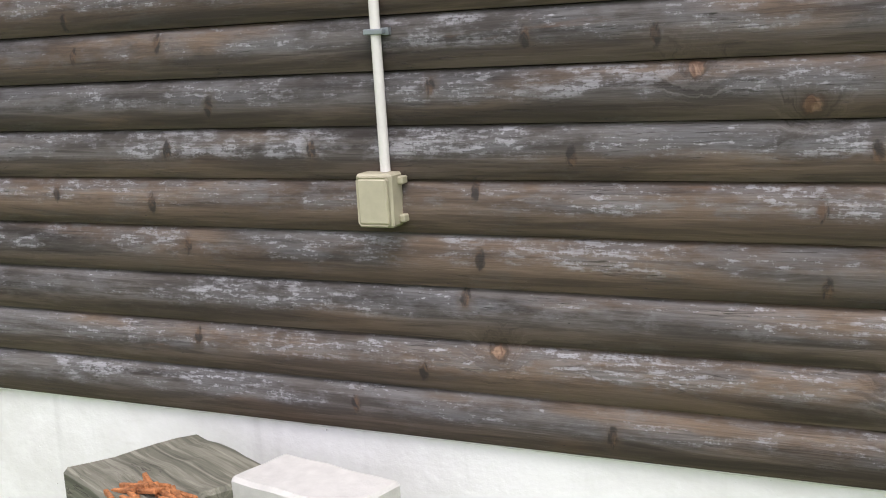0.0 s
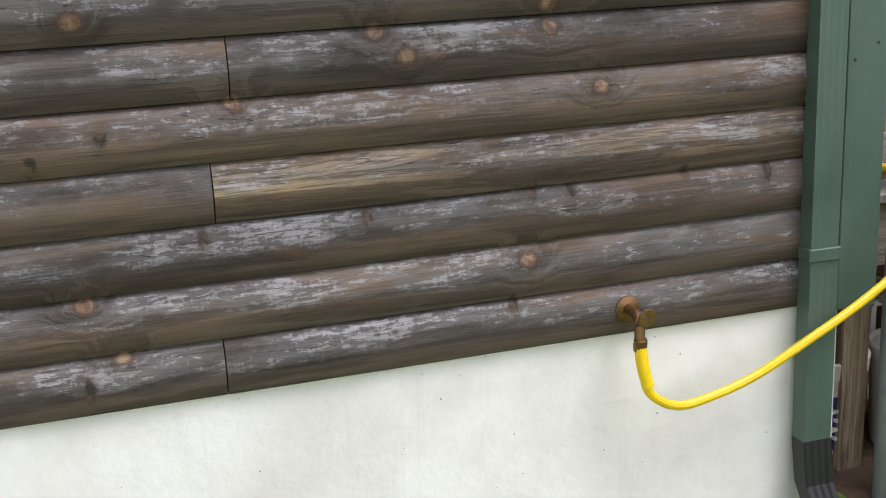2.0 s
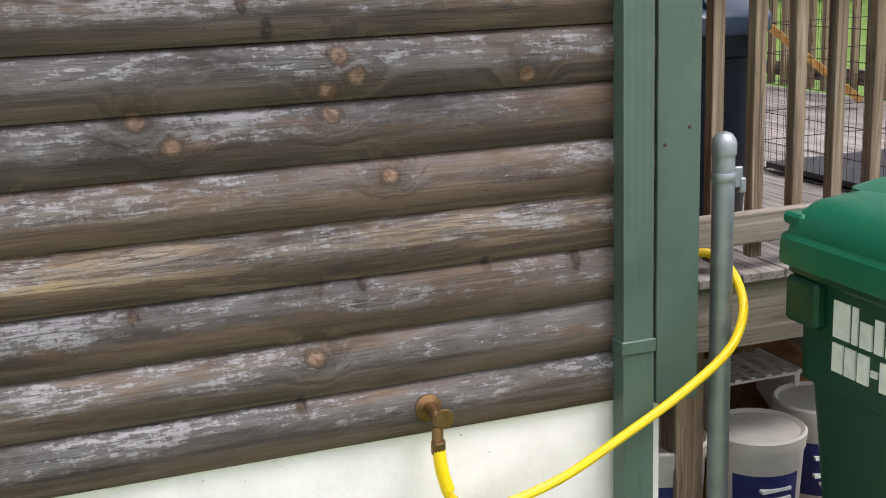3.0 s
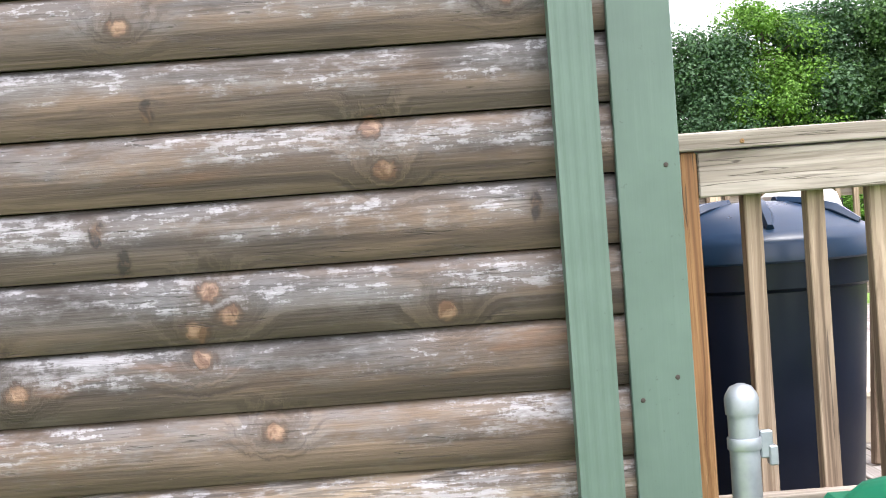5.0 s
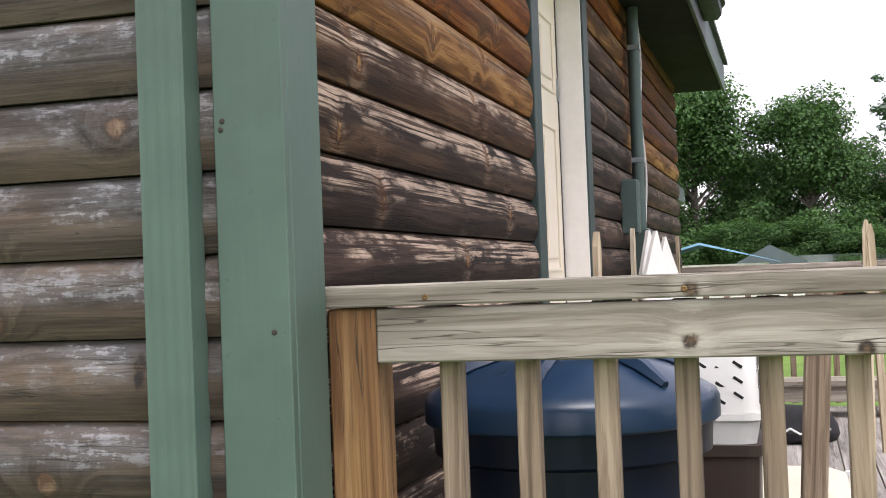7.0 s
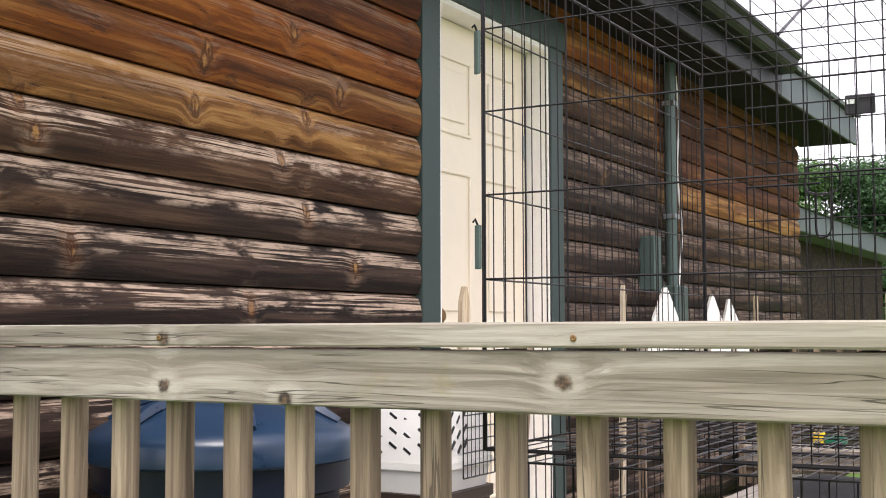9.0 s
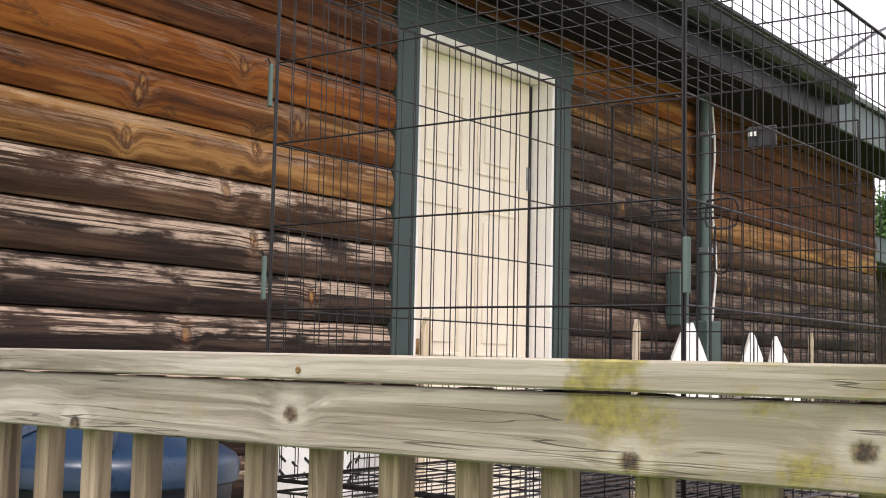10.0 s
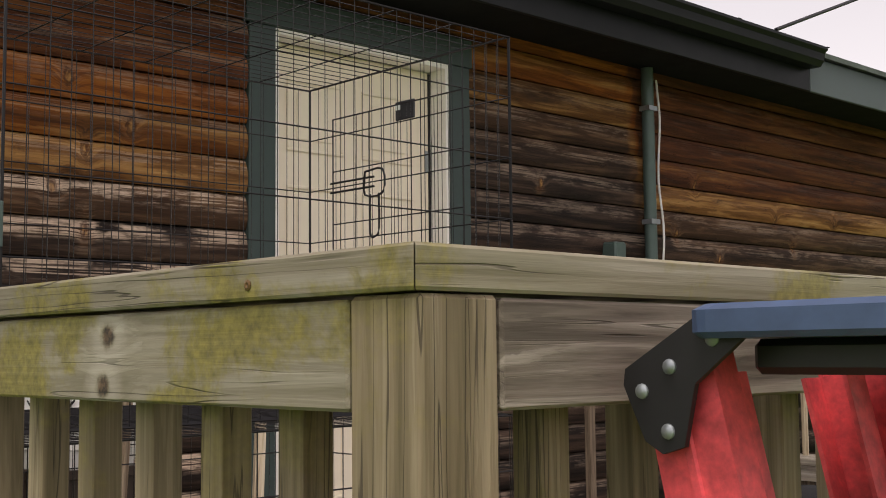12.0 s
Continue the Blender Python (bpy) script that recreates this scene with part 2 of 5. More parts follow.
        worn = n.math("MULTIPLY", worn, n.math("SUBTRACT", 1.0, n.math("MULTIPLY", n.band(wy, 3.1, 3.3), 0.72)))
        col = n.mix(n.math("MULTIPLY", worn, 0.9, True), col, (0.58, 0.44, 0.33))
        mark = n.noise(n.vec("MULTIPLY", c, (3.2, 4.0, 9.0)), 1.0, 5, 0.7, 0.9)
        col = n.mix(n.math("MULTIPLY", n.math("SUBTRACT", 1.0, n.band(mark, 0.3, 0.42)), 0.6), col, (0.035, 0.018, 0.01))
    col = n.mix(n.math("MULTIPLY", n.band(swirl, 0.2, 0.9), 0.2 + 0.35 * tan), col, (0.03, 0.021, 0.015))
    pin = n.voro(n.vec("MULTIPLY", c, (9.0, 0.0, 21.0)), 1.0)
    col = n.mix(n.math("MULTIPLY", n.math("SUBTRACT", 1.0, n.band(pin, 0.02, 0.035)), 0.8), col, (0.012, 0.01, 0.009))
    # knots: a halo of stained grain, a dark ring and a core
    halo = n.math("MULTIPLY", n.math("SUBTRACT", 1.0, n.band(near, 0.1, 0.34)), n.band(patch, 0.4, 0.56))
    col = n.mix(n.math("MULTIPLY", halo, 0.5 if side == "a" else 0.25), col, (0.06, 0.04, 0.026) if side == "a" else (0.22, 0.09, 0.025))
    ring = n.math("MULTIPLY", n.band(kd, 0.06, 0.1), n.math("SUBTRACT", 1.0, n.band(kd, 0.1, 0.15)))
    core = n.math("SUBTRACT", 1.0, n.band(kd, 0.08, 0.13)) if side == "a" else n.math("SUBTRACT", 1.0, n.band(kd, 0.05, 0.1))
    if side == "a":
        spot = n.math("SUBTRACT", 1.0, n.band(dk, 0.07, 0.15))
        col = n.mix(n.math("MULTIPLY", spot, 0.85), col, n.ramp(lump, (0.42, (0.012, 0.0095, 0.008)), (0.6, (0.09, 0.052, 0.03))))
        col = n.mix(n.math("MULTIPLY", core, 0.8), col, n.ramp(lump, (0.4, (0.11, 0.055, 0.03)), (0.6, (0.29, 0.185, 0.12))))
        col = n.mix(n.math("MULTIPLY", ring, 0.7), col, (0.03, 0.02, 0.014))
    else:
        col = n.mix(n.math("MULTIPLY", core, 0.8), col, n.ramp(lump, (0.42, (0.06, 0.02, 0.007)), (0.6, (0.42, 0.22, 0.07))))
        col = n.mix(n.math("MULTIPLY", ring, 0.7), col, (0.045, 0.018, 0.008))
    check = n.noise(n.vec("MULTIPLY", c, (3.0, 20.0, 95.0)), 1.0, 2, 0.5)
    line = n.math("SUBTRACT", 1.0, n.band(n.math("ABSOLUTE", n.math("SUBTRACT", check, 0.52)), 0.003, 0.012))
    line = n.math("MULTIPLY", line, n.band(patch, 0.52, 0.62))
    col = n.mix(n.math("MULTIPLY", line, 0.6), col, (0.022, 0.016, 0.013))
    col = n.mix(1.0, col, n.ramp(fine, (0.34, 0.87), (0.66, 1.12)), "MULTIPLY")
    tone = n.ramp(n.oi.outputs["Random"], (0.0, 0.85), (1.0, 1.17))
    col = n.mix(1.0, col, tone, "MULTIPLY")
    h = n.math("SUBTRACT", n.math("ADD", n.math("MULTIPLY", grain, 0.5), n.math("MULTIPLY", fine, 0.4)), n.math("MULTIPLY", line, 0.8))
    return n.done(col, h, 0.0035)


MOSSY = ((1.957, 1.1), (2.115, 1.16), (2.44, 1.08), (2.56, 1.12), (2.72, 1.07), (2.87, 1.16), (2.92, 1.08), (3.06, 1.17))


def lumber_mat(name, axis, lo, mid, hi, moss=0.0, knots=1.0, spots=(), film=0.0):
    """Sawn timber whose grain runs along the given axis."""
    n = Net(name, 0.8)
    c = n.coords()
    s = [70.0, 70.0, 70.0]
    s[axis] = 2.2
    k = [9.0, 9.0, 9.0]
    k[axis] = 2.4
    kd = n.voro(n.vec("MULTIPLY", c, tuple(k)), 1.0)
    if spots:
        kd = n.math("ADD", kd, 9.0)
        wp = n.vec("MULTIPLY", n.coords(world=True), (4.0, 0.0, 4.6))
        for kx, kz in spots:
            d = n.t.nodes.new("ShaderNodeVectorMath")
            d.operation = "DISTANCE"
            n.link(wp, d.inputs[0])
            d.inputs[1].default_value = (kx * 4.0, 0.0, kz * 4.6)
            kd = n.math("MINIMUM", kd, d.outputs["Value"])
    rag = n.noise(n.vec("MULTIPLY", c, (90.0, 90.0, 90.0)), 1.0, 3, 0.6)
    kd = n.math("ADD", kd, n.math("MULTIPLY", n.math("SUBTRACT", rag, 0.5), 0.055))
    near = n.math("POWER", n.math("SUBTRACT", 1.0, n.math("MINIMUM", n.math("MULTIPLY", kd, 2.2), 1.0)), 2.0)
    w = n.t.nodes.new("ShaderNodeCombineXYZ")
    for i in range(3):
        if i != axis:
            n.link(n.math("MULTIPLY", near, 1.3), w.inputs[i])
    v = n.vec("ADD", n.vec("MULTIPLY", c, tuple(s)), w.outputs[0])
    grain = n.noise(v, 0.55, 5, 0.6, 0.8)
    fine = n.noise(n.vec("MULTIPLY", c, tuple(q * 2.5 for q in s)), 1.0, 3, 0.6)
    b = [6.0, 6.0, 6.0]
    b[axis] = 1.3
    broad = n.noise(n.vec("MULTIPLY", c, tuple(b)), 1.0, 4, 0.6)
    col = n.ramp(grain, (0.34, lo), (0.5, mid), (0.66, hi))
    late = n.math("SINE", n.math("MULTIPLY", n.math("ADD", grain, n.math("MULTIPLY", broad, 0.6)), 46.0))
    col = n.mix(n.math("MULTIPLY", n.band(late, 0.35, 0.95), 0.2), col, tuple(q * 0.75 for q in lo))
    col = n.mix(n.math("MULTIPLY", n.band(broad, 0.42, 0.72), 0.4), col, tuple(q * 0.8 for q in lo))
    if moss:
        wx = n.sep(n.coords(world=True))[0]
        wp2 = n.coords(world=True)
        clump = n.noise(n.vec("MULTIPLY", wp2, (5.5, 5.5, 7.0)), 1.0, 6, 0.68, 0.3)
        speckle = n.noise(n.vec("MULTIPLY", wp2, (70.0, 70.0, 70.0)), 1.0, 4, 0.7)
        tuft = n.math("SUBTRACT", 1.0, n.band(nearest(n, MOSSY, (5.0, 2.5), 0), 0.1, 0.7))
        much = n.math("ADD", n.math("SUBTRACT", n.math("MULTIPLY", tuft, 0.14), 0.05), n.math("MULTIPLY", n.math("SUBTRACT", speckle, 0.5), 0.06))
        green = n.math("MULTIPLY", n.band(n.math("ADD", clump, much), 0.52, 0.66), n.band(wx, 0.7, 2.0))
        col = n.mix(n.math("MULTIPLY", n.band(wx, 0.9, 2.6), film), col, (0.2, 0.185, 0.085))
        col = n.mix(n.math("MULTIPLY", green, moss), col, n.ramp(speckle, (0.35, (0.12, 0.1, 0.012)), (0.65, (0.27, 0.23, 0.035))))
    if knots:
        col = n.mix(n.math("MULTIPLY", n.math("SUBTRACT", 1.0, n.band(kd, 0.03, 0.065)), 0.93 * knots), col, n.ramp(rag, (0.4, (0.016, 0.01, 0.007)), (0.62, (0.13, 0.075, 0.04))))
        halo = n.math("MULTIPLY", n.band(kd, 0.05, 0.08), n.math("SUBTRACT", 1.0, n.band(kd, 0.09, 0.2)))
        col = n.mix(n.math("MULTIPLY", halo, 0.4 * knots), col, tuple(q * 1.15 for q in hi))
    check = n.noise(n.vec("MULTIPLY", c, tuple(q * 0.8 for q in s)), 1.0, 2, 0.5)
    line = n.math("SUBTRACT", 1.0, n.band(n.math("ABSOLUTE", n.math("SUBTRACT", check, 0.5)), 0.004, 0.014))
    line = n.math("MULTIPLY", line, n.band(broad, 0.5, 0.58))
    col = n.mix(n.math("MULTIPLY", line, 0.7), col, (0.03, 0.022, 0.016))
    col = n.mix(1.0, col, n.ramp(fine, (0.3, 0.88), (0.7, 1.1)), "MULTIPLY")
    col = n.mix(1.0, col, n.ramp(n.oi.outputs["Random"], (0.0, 0.85), (1.0, 1.15)), "MULTIPLY")
    h = n.math("SUBTRACT", n.math("ADD", grain, n.math("MULTIPLY", fine, 0.4)), line)
    return n.done(col, h, 0.0012)


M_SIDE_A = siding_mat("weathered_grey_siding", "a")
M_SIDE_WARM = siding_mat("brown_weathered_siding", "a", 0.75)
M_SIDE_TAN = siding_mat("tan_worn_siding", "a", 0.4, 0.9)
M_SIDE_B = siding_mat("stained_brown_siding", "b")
GREY_W = ((0.16, 0.135, 0.105), (0.3, 0.262, 0.217), (0.45, 0.41, 0.355))
M_RAIL_X = lumber_mat("weathered_rail_timber", 0, *GREY_W, moss=0.6, film=0.4)
M_RAIL_FRONT = lumber_mat("weathered_front_rail_timber", 0, *GREY_W, moss=0.8, film=0.32,
                          spots=((0.626, 1.071), (0.894, 1.055), (1.4, 1.091), (1.953, 1.06), (2.228, 1.088), (2.621, 1.114), (2.611, 1.06), (0.63, 1.155)))
M_RAIL_DARK = lumber_mat("dark_grey_rail_timber", 0, (0.07, 0.055, 0.042), (0.17, 0.14, 0.112), (0.32, 0.28, 0.235), knots=1.0)
M_RAIL_Y = lumber_mat("weathered_rail_timber_across", 1, *GREY_W, moss=0.7)
M_RAIL_Z = lumber_mat("weathered_upright_timber", 2, (0.1, 0.068, 0.043), (0.23, 0.17, 0.115), (0.38, 0.3, 0.215), moss=0.3, film=0.25)
M_POST_FRESH = lumber_mat("orange_treated_post", 2, (0.13, 0.058, 0.02), (0.3, 0.165, 0.066), (0.46, 0.29, 0.14))
M_DECK = lumber_mat("grey_deck_timber", 1, (0.16, 0.14, 0.125), (0.3, 0.275, 0.25), (0.42, 0.395, 0.37), knots=0.5)
M_PICKET = lumber_mat("pale_picket_timber", 2, (0.35, 0.27, 0.17), (0.52, 0.43, 0.3), (0.68, 0.6, 0.47), knots=0.5)
M_CEDAR = lumber_mat("orange_cedar", 0, (0.3, 0.14, 0.03), (0.5, 0.27, 0.07), (0.62, 0.38, 0.13))


def green_paint():
    n = Net("sage_green_paint", 0.5)
    a = n.noise(n.coords(), 5.0, 4)
    b = n.noise(n.coords((60, 60, 3)), 1.0, 3)
    col = n.ramp(a, (0.3, (0.062, 0.1, 0.08)), (0.7, (0.086, 0.134, 0.108)))
    col = n.mix(n.math("MULTIPLY", n.band(b, 0.55, 0.75), 0.3), col, (0.105, 0.155, 0.128))
    dots = n.noise(n.coords(), 90.0, 2)
    col = n.mix(n.math("MULTIPLY", n.band(dots, 0.7, 0.76), 0.5), col, (0.04, 0.06, 0.05))
    return n.done(col, b, 0.0006, n.ramp(a, (0.3, 0.4), (0.7, 0.62)))


M_GREEN = green_paint()
M_TRIM_DARK = plain("dark_green_trim_paint", (0.03, 0.052, 0.048), 0.55)


def stucco():
    n = Net("white_painted_stucco", 0.85)
    a = n.noise(n.coords(), 2.2, 5)
    b = n.noise(n.coords(), 22.0, 5)
    run = n.noise(n.coords((9, 9, 0.8)), 1.0, 4)
    pit = n.voro(n.coords(), 34.0)
    col = n.ramp(a, (0.3, (0.68, 0.67, 0.65)), (0.6, (0.85, 0.85, 0.84)))
    col = n.mix(n.math("MULTIPLY", n.band(run, 0.56, 0.74), 0.35), col, (0.55, 0.545, 0.53))
    spot = n.math("MULTIPLY", n.math("SUBTRACT", 1.0, n.band(pit, 0.05, 0.12)), n.band(b, 0.55, 0.65))
    col = n.mix(n.math("MULTIPLY", spot, 0.8), col, (0.3, 0.28, 0.25))
    col = n.mix(n.math("MULTIPLY", n.band(n.noise(n.coords((3, 3, 14)), 1.0, 5), 0.6, 0.75), 0.3), col, (0.6, 0.58, 0.54))
    return n.done(col, n.math("SUBTRACT", b, spot), 0.003)


M_STUCCO = stucco()
M_CREAM = plain("cream_door_paint", (0.83, 0.75, 0.6), 0.45, var=0.04, scale=8)
M_WHITE = plain("white_trim_paint", (0.84, 0.82, 0.77), 0.5, var=0.05)
M_GALV = plain("galvanised_steel", (0.3, 0.33, 0.35), 0.45, 0.7, 0.2, 24)
M_WIRE = plain("dark_wire", (0.018, 0.017, 0.018), 0.4, 0.6)
M_BRASS = plain("tarnished_brass", (0.22, 0.13, 0.06), 0.45, 0.8, 0.35, 60)
M_HOSE = plain("yellow_hose_rubber", (0.85, 0.6, 0.01), 0.4, 0, 0.1, 40)
M_BLACK = plain("black_plastic", (0.012, 0.012, 0.014), 0.45)
M_BIN = plain("blue_black_plastic", (0.008, 0.013, 0.028), 0.4, 0, 0.2, 12)
M_BIN.node_tree.nodes["Principled BSDF"].inputs["Specular IOR Level"].default_value = 0.35
M_CART = plain("green_cart_plastic", (0.003, 0.05, 0.026), 0.4, 0, 0.18, 14)
M_CART_LID = plain("bright_green_lid_plastic", (0.004, 0.13, 0.068), 0.38, 0, 0.15, 14)
M_LETTER = plain("white_print", (0.75, 0.78, 0.74), 0.6)
M_PAIL = plain("cloudy_white_plastic", (0.62, 0.6, 0.54), 0.5, 0, 0.15, 10)
M_BLUE = plain("blue_print", (0.015, 0.02, 0.12), 0.5)
M_RED = plain("red_fibreglass", (0.62, 0.07, 0.085), 0.5, 0, 0.45, 70)
M_CAPBLUE = plain("blue_moulded_plastic", (0.05, 0.085, 0.17), 0.5, 0, 0.25, 26)
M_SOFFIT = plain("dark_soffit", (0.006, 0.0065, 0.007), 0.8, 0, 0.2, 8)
M_FASCIA = plain("grey_green_fascia", (0.085, 0.11, 0.115), 0.6, 0, 0.12, 6)
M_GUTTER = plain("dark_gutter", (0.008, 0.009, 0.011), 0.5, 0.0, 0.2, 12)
M_BIN_LID = plain("blue_plastic_lid", (0.011, 0.032, 0.07), 0.33, 0, 0.2, 12)
for m in (M_SOFFIT, M_GUTTER, M_SIDE_B):
    m.node_tree.nodes["Principled BSDF"].inputs["Specular IOR Level"].default_value = 0.2
M_ROOF = plain("grey_green_shingle", (0.09, 0.11, 0.1), 0.9, 0, 0.35, 30)
M_METER = plain("grey_green_meter_paint", (0.07, 0.105, 0.095), 0.5, 0.2, 0.15, 12)
M_PVC = plain("grey_white_pvc", (0.68, 0.66, 0.63), 0.45, 0, 0.08)
M_BOX = plain("yellowed_white_plastic", (0.4, 0.37, 0.27), 0.5, 0, 0.14, 20)
M_STONE = plain("pale_concrete_block", (0.55, 0.54, 0.51), 0.9, 0, 0.12, 25, 0.003)
M_OLDWOOD = lumber_mat("mossy_rotten_wood", 0, (0.1, 0.1, 0.075), (0.2, 0.195, 0.15), (0.32, 0.31, 0.25), knots=0)
M_ROT = plain("red_brown_rotten_wood", (0.4, 0.16, 0.06), 0.9, 0, 0.6, 90, 0.006)
M_BARK = plain("grey_bark", (0.09, 0.075, 0.06), 0.9, 0, 0.4, 14, 0.02)
M_BRICK = plain("red_brick_far", (0.22, 0.09, 0.06), 0.9, 0, 0.25, 6)
M_BLUEROOF = plain("blue_canopy_cloth", (0.2, 0.38, 0.55), 0.6, 0, 0.12, 3)
M_CLOTH = plain("black_cloth", (0.012, 0.012, 0.014), 0.95, 0, 0.5, 40, 0.003)
M_SHELL = plain("white_carrier_plastic", (0.74, 0.73, 0.7), 0.45, 0, 0.06, 8)
M_KENNEL = plain("beige_kennel_plastic", (0.66, 0.6, 0.48), 0.5, 0, 0.08, 8)
M_MOUND = plain("orange_brown_earth", (0.17, 0.085, 0.035), 0.95, 0, 0.5, 22, 0.01)
M_BASE = plain("dark_brown_plastic", (0.035, 0.022, 0.016), 0.5, 0, 0.2, 12)
M_EARTH = plain("brown_earth", (0.08, 0.05, 0.03), 0.95, 0, 0.45, 18, 0.01)


def leaf_mat(name, lo, hi):
    """Leaves of mixed greens that let part of the light through."""
    n = Net(name, 0.55)
    g = n.t.nodes.new("ShaderNodeNewGeometry")
    f = n.math("ADD", n.math("MULTIPLY", g.outputs["Random Per Island"], 0.6), n.math("MULTIPLY", n.noise(n.coords(), 0.7, 3), 0.55))
    col = n.ramp(f, (0.2, lo), (0.85, hi))
    n.b.inputs["Specular IOR Level"].default_value = 0.25
    m = n.done(col)
    tr = n.t.nodes.new("ShaderNodeBsdfTranslucent")
    n.link(n.mix(1.0, col, (1.0, 1.15, 0.55), "MULTIPLY"), tr.inputs["Color"])
    mx = n.t.nodes.new("ShaderNodeMixShader")
    mx.inputs[0].default_value = 0.35
    n.link(n.b.outputs[0], mx.inputs[1])
    n.link(tr.outputs[0], mx.inputs[2])
    n.link(mx.outputs[0], n.t.nodes["Material Output"].inputs["Surface"])
    return m


M_LEAF = leaf_mat("deep_green_leaves", (0.03, 0.07, 0.024), (0.1, 0.19, 0.06))
M_LEAF2 = leaf_mat("bright_green_leaves", (0.045, 0.11, 0.018), (0.16, 0.31, 0.05))
M_LEAF3 = leaf_mat("blue_green_leaves", (0.028, 0.066, 0.034), (0.085, 0.165, 0.075))


def grass_mat():
    n = Net("lawn_grass", 0.9)
    c = n.coords(world=True)
    a = n.noise(c, 0.35, 4)
    b = n.noise(c, 24.0, 4)
    col = n.ramp(a, (0.3, (0.075, 0.15, 0.018)), (0.7, (0.15, 0.25, 0.035)))
    col = n.mix(1.0, col, n.ramp(b, (0.3, 0.6), (0.7, 1.3)), "MULTIPLY")
    return n.done(col, b, 0.02)


M_GRASS = grass_mat()


# ---- building helpers ----
def box(bm, x0, x1, y0, y1, z0, z1, m=None, bevel=0.0):
    vs = [bm.verts.new(p) for p in ((x0, y0, z0), (x1, y0, z0), (x1, y1, z0), (x0, y1, z0), (x0, y0, z1), (x1, y0, z1), (x1, y1, z1), (x0, y1, z1))]
    fs = [bm.faces.new([vs[i] for i in q]) for q in ((3, 2, 1, 0), (4, 5, 6, 7), (0, 1, 5, 4), (1, 2, 6, 5), (2, 3, 7, 6), (3, 0, 4, 7))]
    if bevel:
        es = list({e for f in fs for e in f.edges})
        r = bmesh.ops.bevel(bm, geom=es, offset=bevel, segments=1, affect="EDGES", profile=0.5)
        vs = list({v for f in r["faces"] for v in f.verts} | {v for v in vs if v.is_valid})
    if m is not None:
        bmesh.ops.transform(bm, matrix=m, verts=vs)
    return bm


def boxed(*a, **k):
    return box(bmesh.new(), *a, **k)


def loft(bm, rings, close=True, caps=True):
    """Skins a row of rings that have the same number of points."""
    rows = [[bm.verts.new(p) for p in r] for r in rings]
    k = len(rows[0])
    for a, b in zip(rows, rows[1:]):
        for i in range(k if close else k - 1):
            j = (i + 1) % k
            bm.faces.new((a[i], a[j], b[j], b[i]))
    if caps:
        bm.faces.new(rows[0][::-1])
        bm.faces.new(rows[-1])
    return bm


def ring(r, z, k=24, cx=0.0, cy=0.0, ry=None):
    return [(cx + r * math.cos(2 * math.pi * i / k), cy + (ry or r) * math.sin(2 * math.pi * i / k), z) for i in range(k)]


def turned(profile, k=24):
    """A solid of revolution from (radius, height) pairs."""
    return loft(bmesh.new(), [ring(max(r, 0.0005), z, k) for r, z in profile])


def tube(bm, pts, r, k=8):
    """A round tube through the given points; r is one radius or one for each point."""
    pts = [Vector(p) for p in pts]
    rs = r if isinstance(r, (list, tuple)) else [r] * len(pts)
    rings, up = [], Vector((0.03, 0.02, 1))
    for i, p in enumerate(pts):
        d = (pts[min(i + 1, len(pts) - 1)] - pts[max(i - 1, 0)]).normalized()
        a = d.cross(up if abs(d.dot(up.normalized())) < 0.95 else Vector((1, 0.1, 0))).normalized()
        b = d.cross(a)
        rings.append([p + (a * math.cos(2 * math.pi * j / k) + b * math.sin(2 * math.pi * j / k)) * rs[i] for j in range(k)])
    return loft(bm, rings)


def smooth_path(pts, n=8):
    """Catmull-Rom points through the given ones."""
    P = [Vector(p) for p in pts]
    P = [P[0] * 2 - P[1]] + P + [P[-1] * 2 - P[-2]]
    out = []
    for i in range(1, len(P) - 2):
        for s in range(n):
            t = s / n
            a, b, c, d = P[i - 1 : i + 3]
            out.append(0.5 * (2 * b + (c - a) * t + (2 * a - 5 * b + 4 * c - d) * t * t + (3 * b - a - 3 * c + d) * t ** 3))
    return out + [P[-2]]


def rr(w, d, z, r, cx=0, cy=0, k=4):
    pts = []
    for sx, sy, a0 in ((1, 1, 0), (-1, 1, 90), (-1, -1, 180), (1, -1, 270)):
        for i in range(k + 1):
            a = radians(a0 + 90 * i / k)
            pts.append((cx + sx * (w / 2 - r) + r * math.cos(a), cy + sy * (d / 2 - r) + r * math.sin(a), z))
    return pts


def mesh_of(name, bm, material, smooth=False):
    bmesh.ops.recalc_face_normals(bm, faces=bm.faces)
    me = bpy.data.meshes.new(name)
    bm.to_mesh(me)
    bm.free()
    me.materials.append(material)
    if smooth:
        me.shade_smooth()
        me.set_sharp_from_angle(angle=radians(35))
    return me


def part(name, bm, material, parent, label="", smooth=False, at=None):
    ob = new(name, mesh_of(name, bm, material, smooth))
    ob.parent = parent
    if at is not None:
        ob.matrix_basis = at
    return tagged(ob, label)


def thing(name, at, label, category, group="", kind=""):
    ob = new(name)
    ob.empty_display_size = 0.1
    ob.matrix_basis = at if isinstance(at, Matrix) else pose(*at)
    return tagged(ob, label, category, group, kind)


def solid(name, bm, material, label="", category="", kind="", at=None, smooth=False):
    ob = new(name, mesh_of(name, bm, material, smooth))
    if at is not None:
        ob.matrix_basis = at
    return tagged(ob, label, category, "", kind)


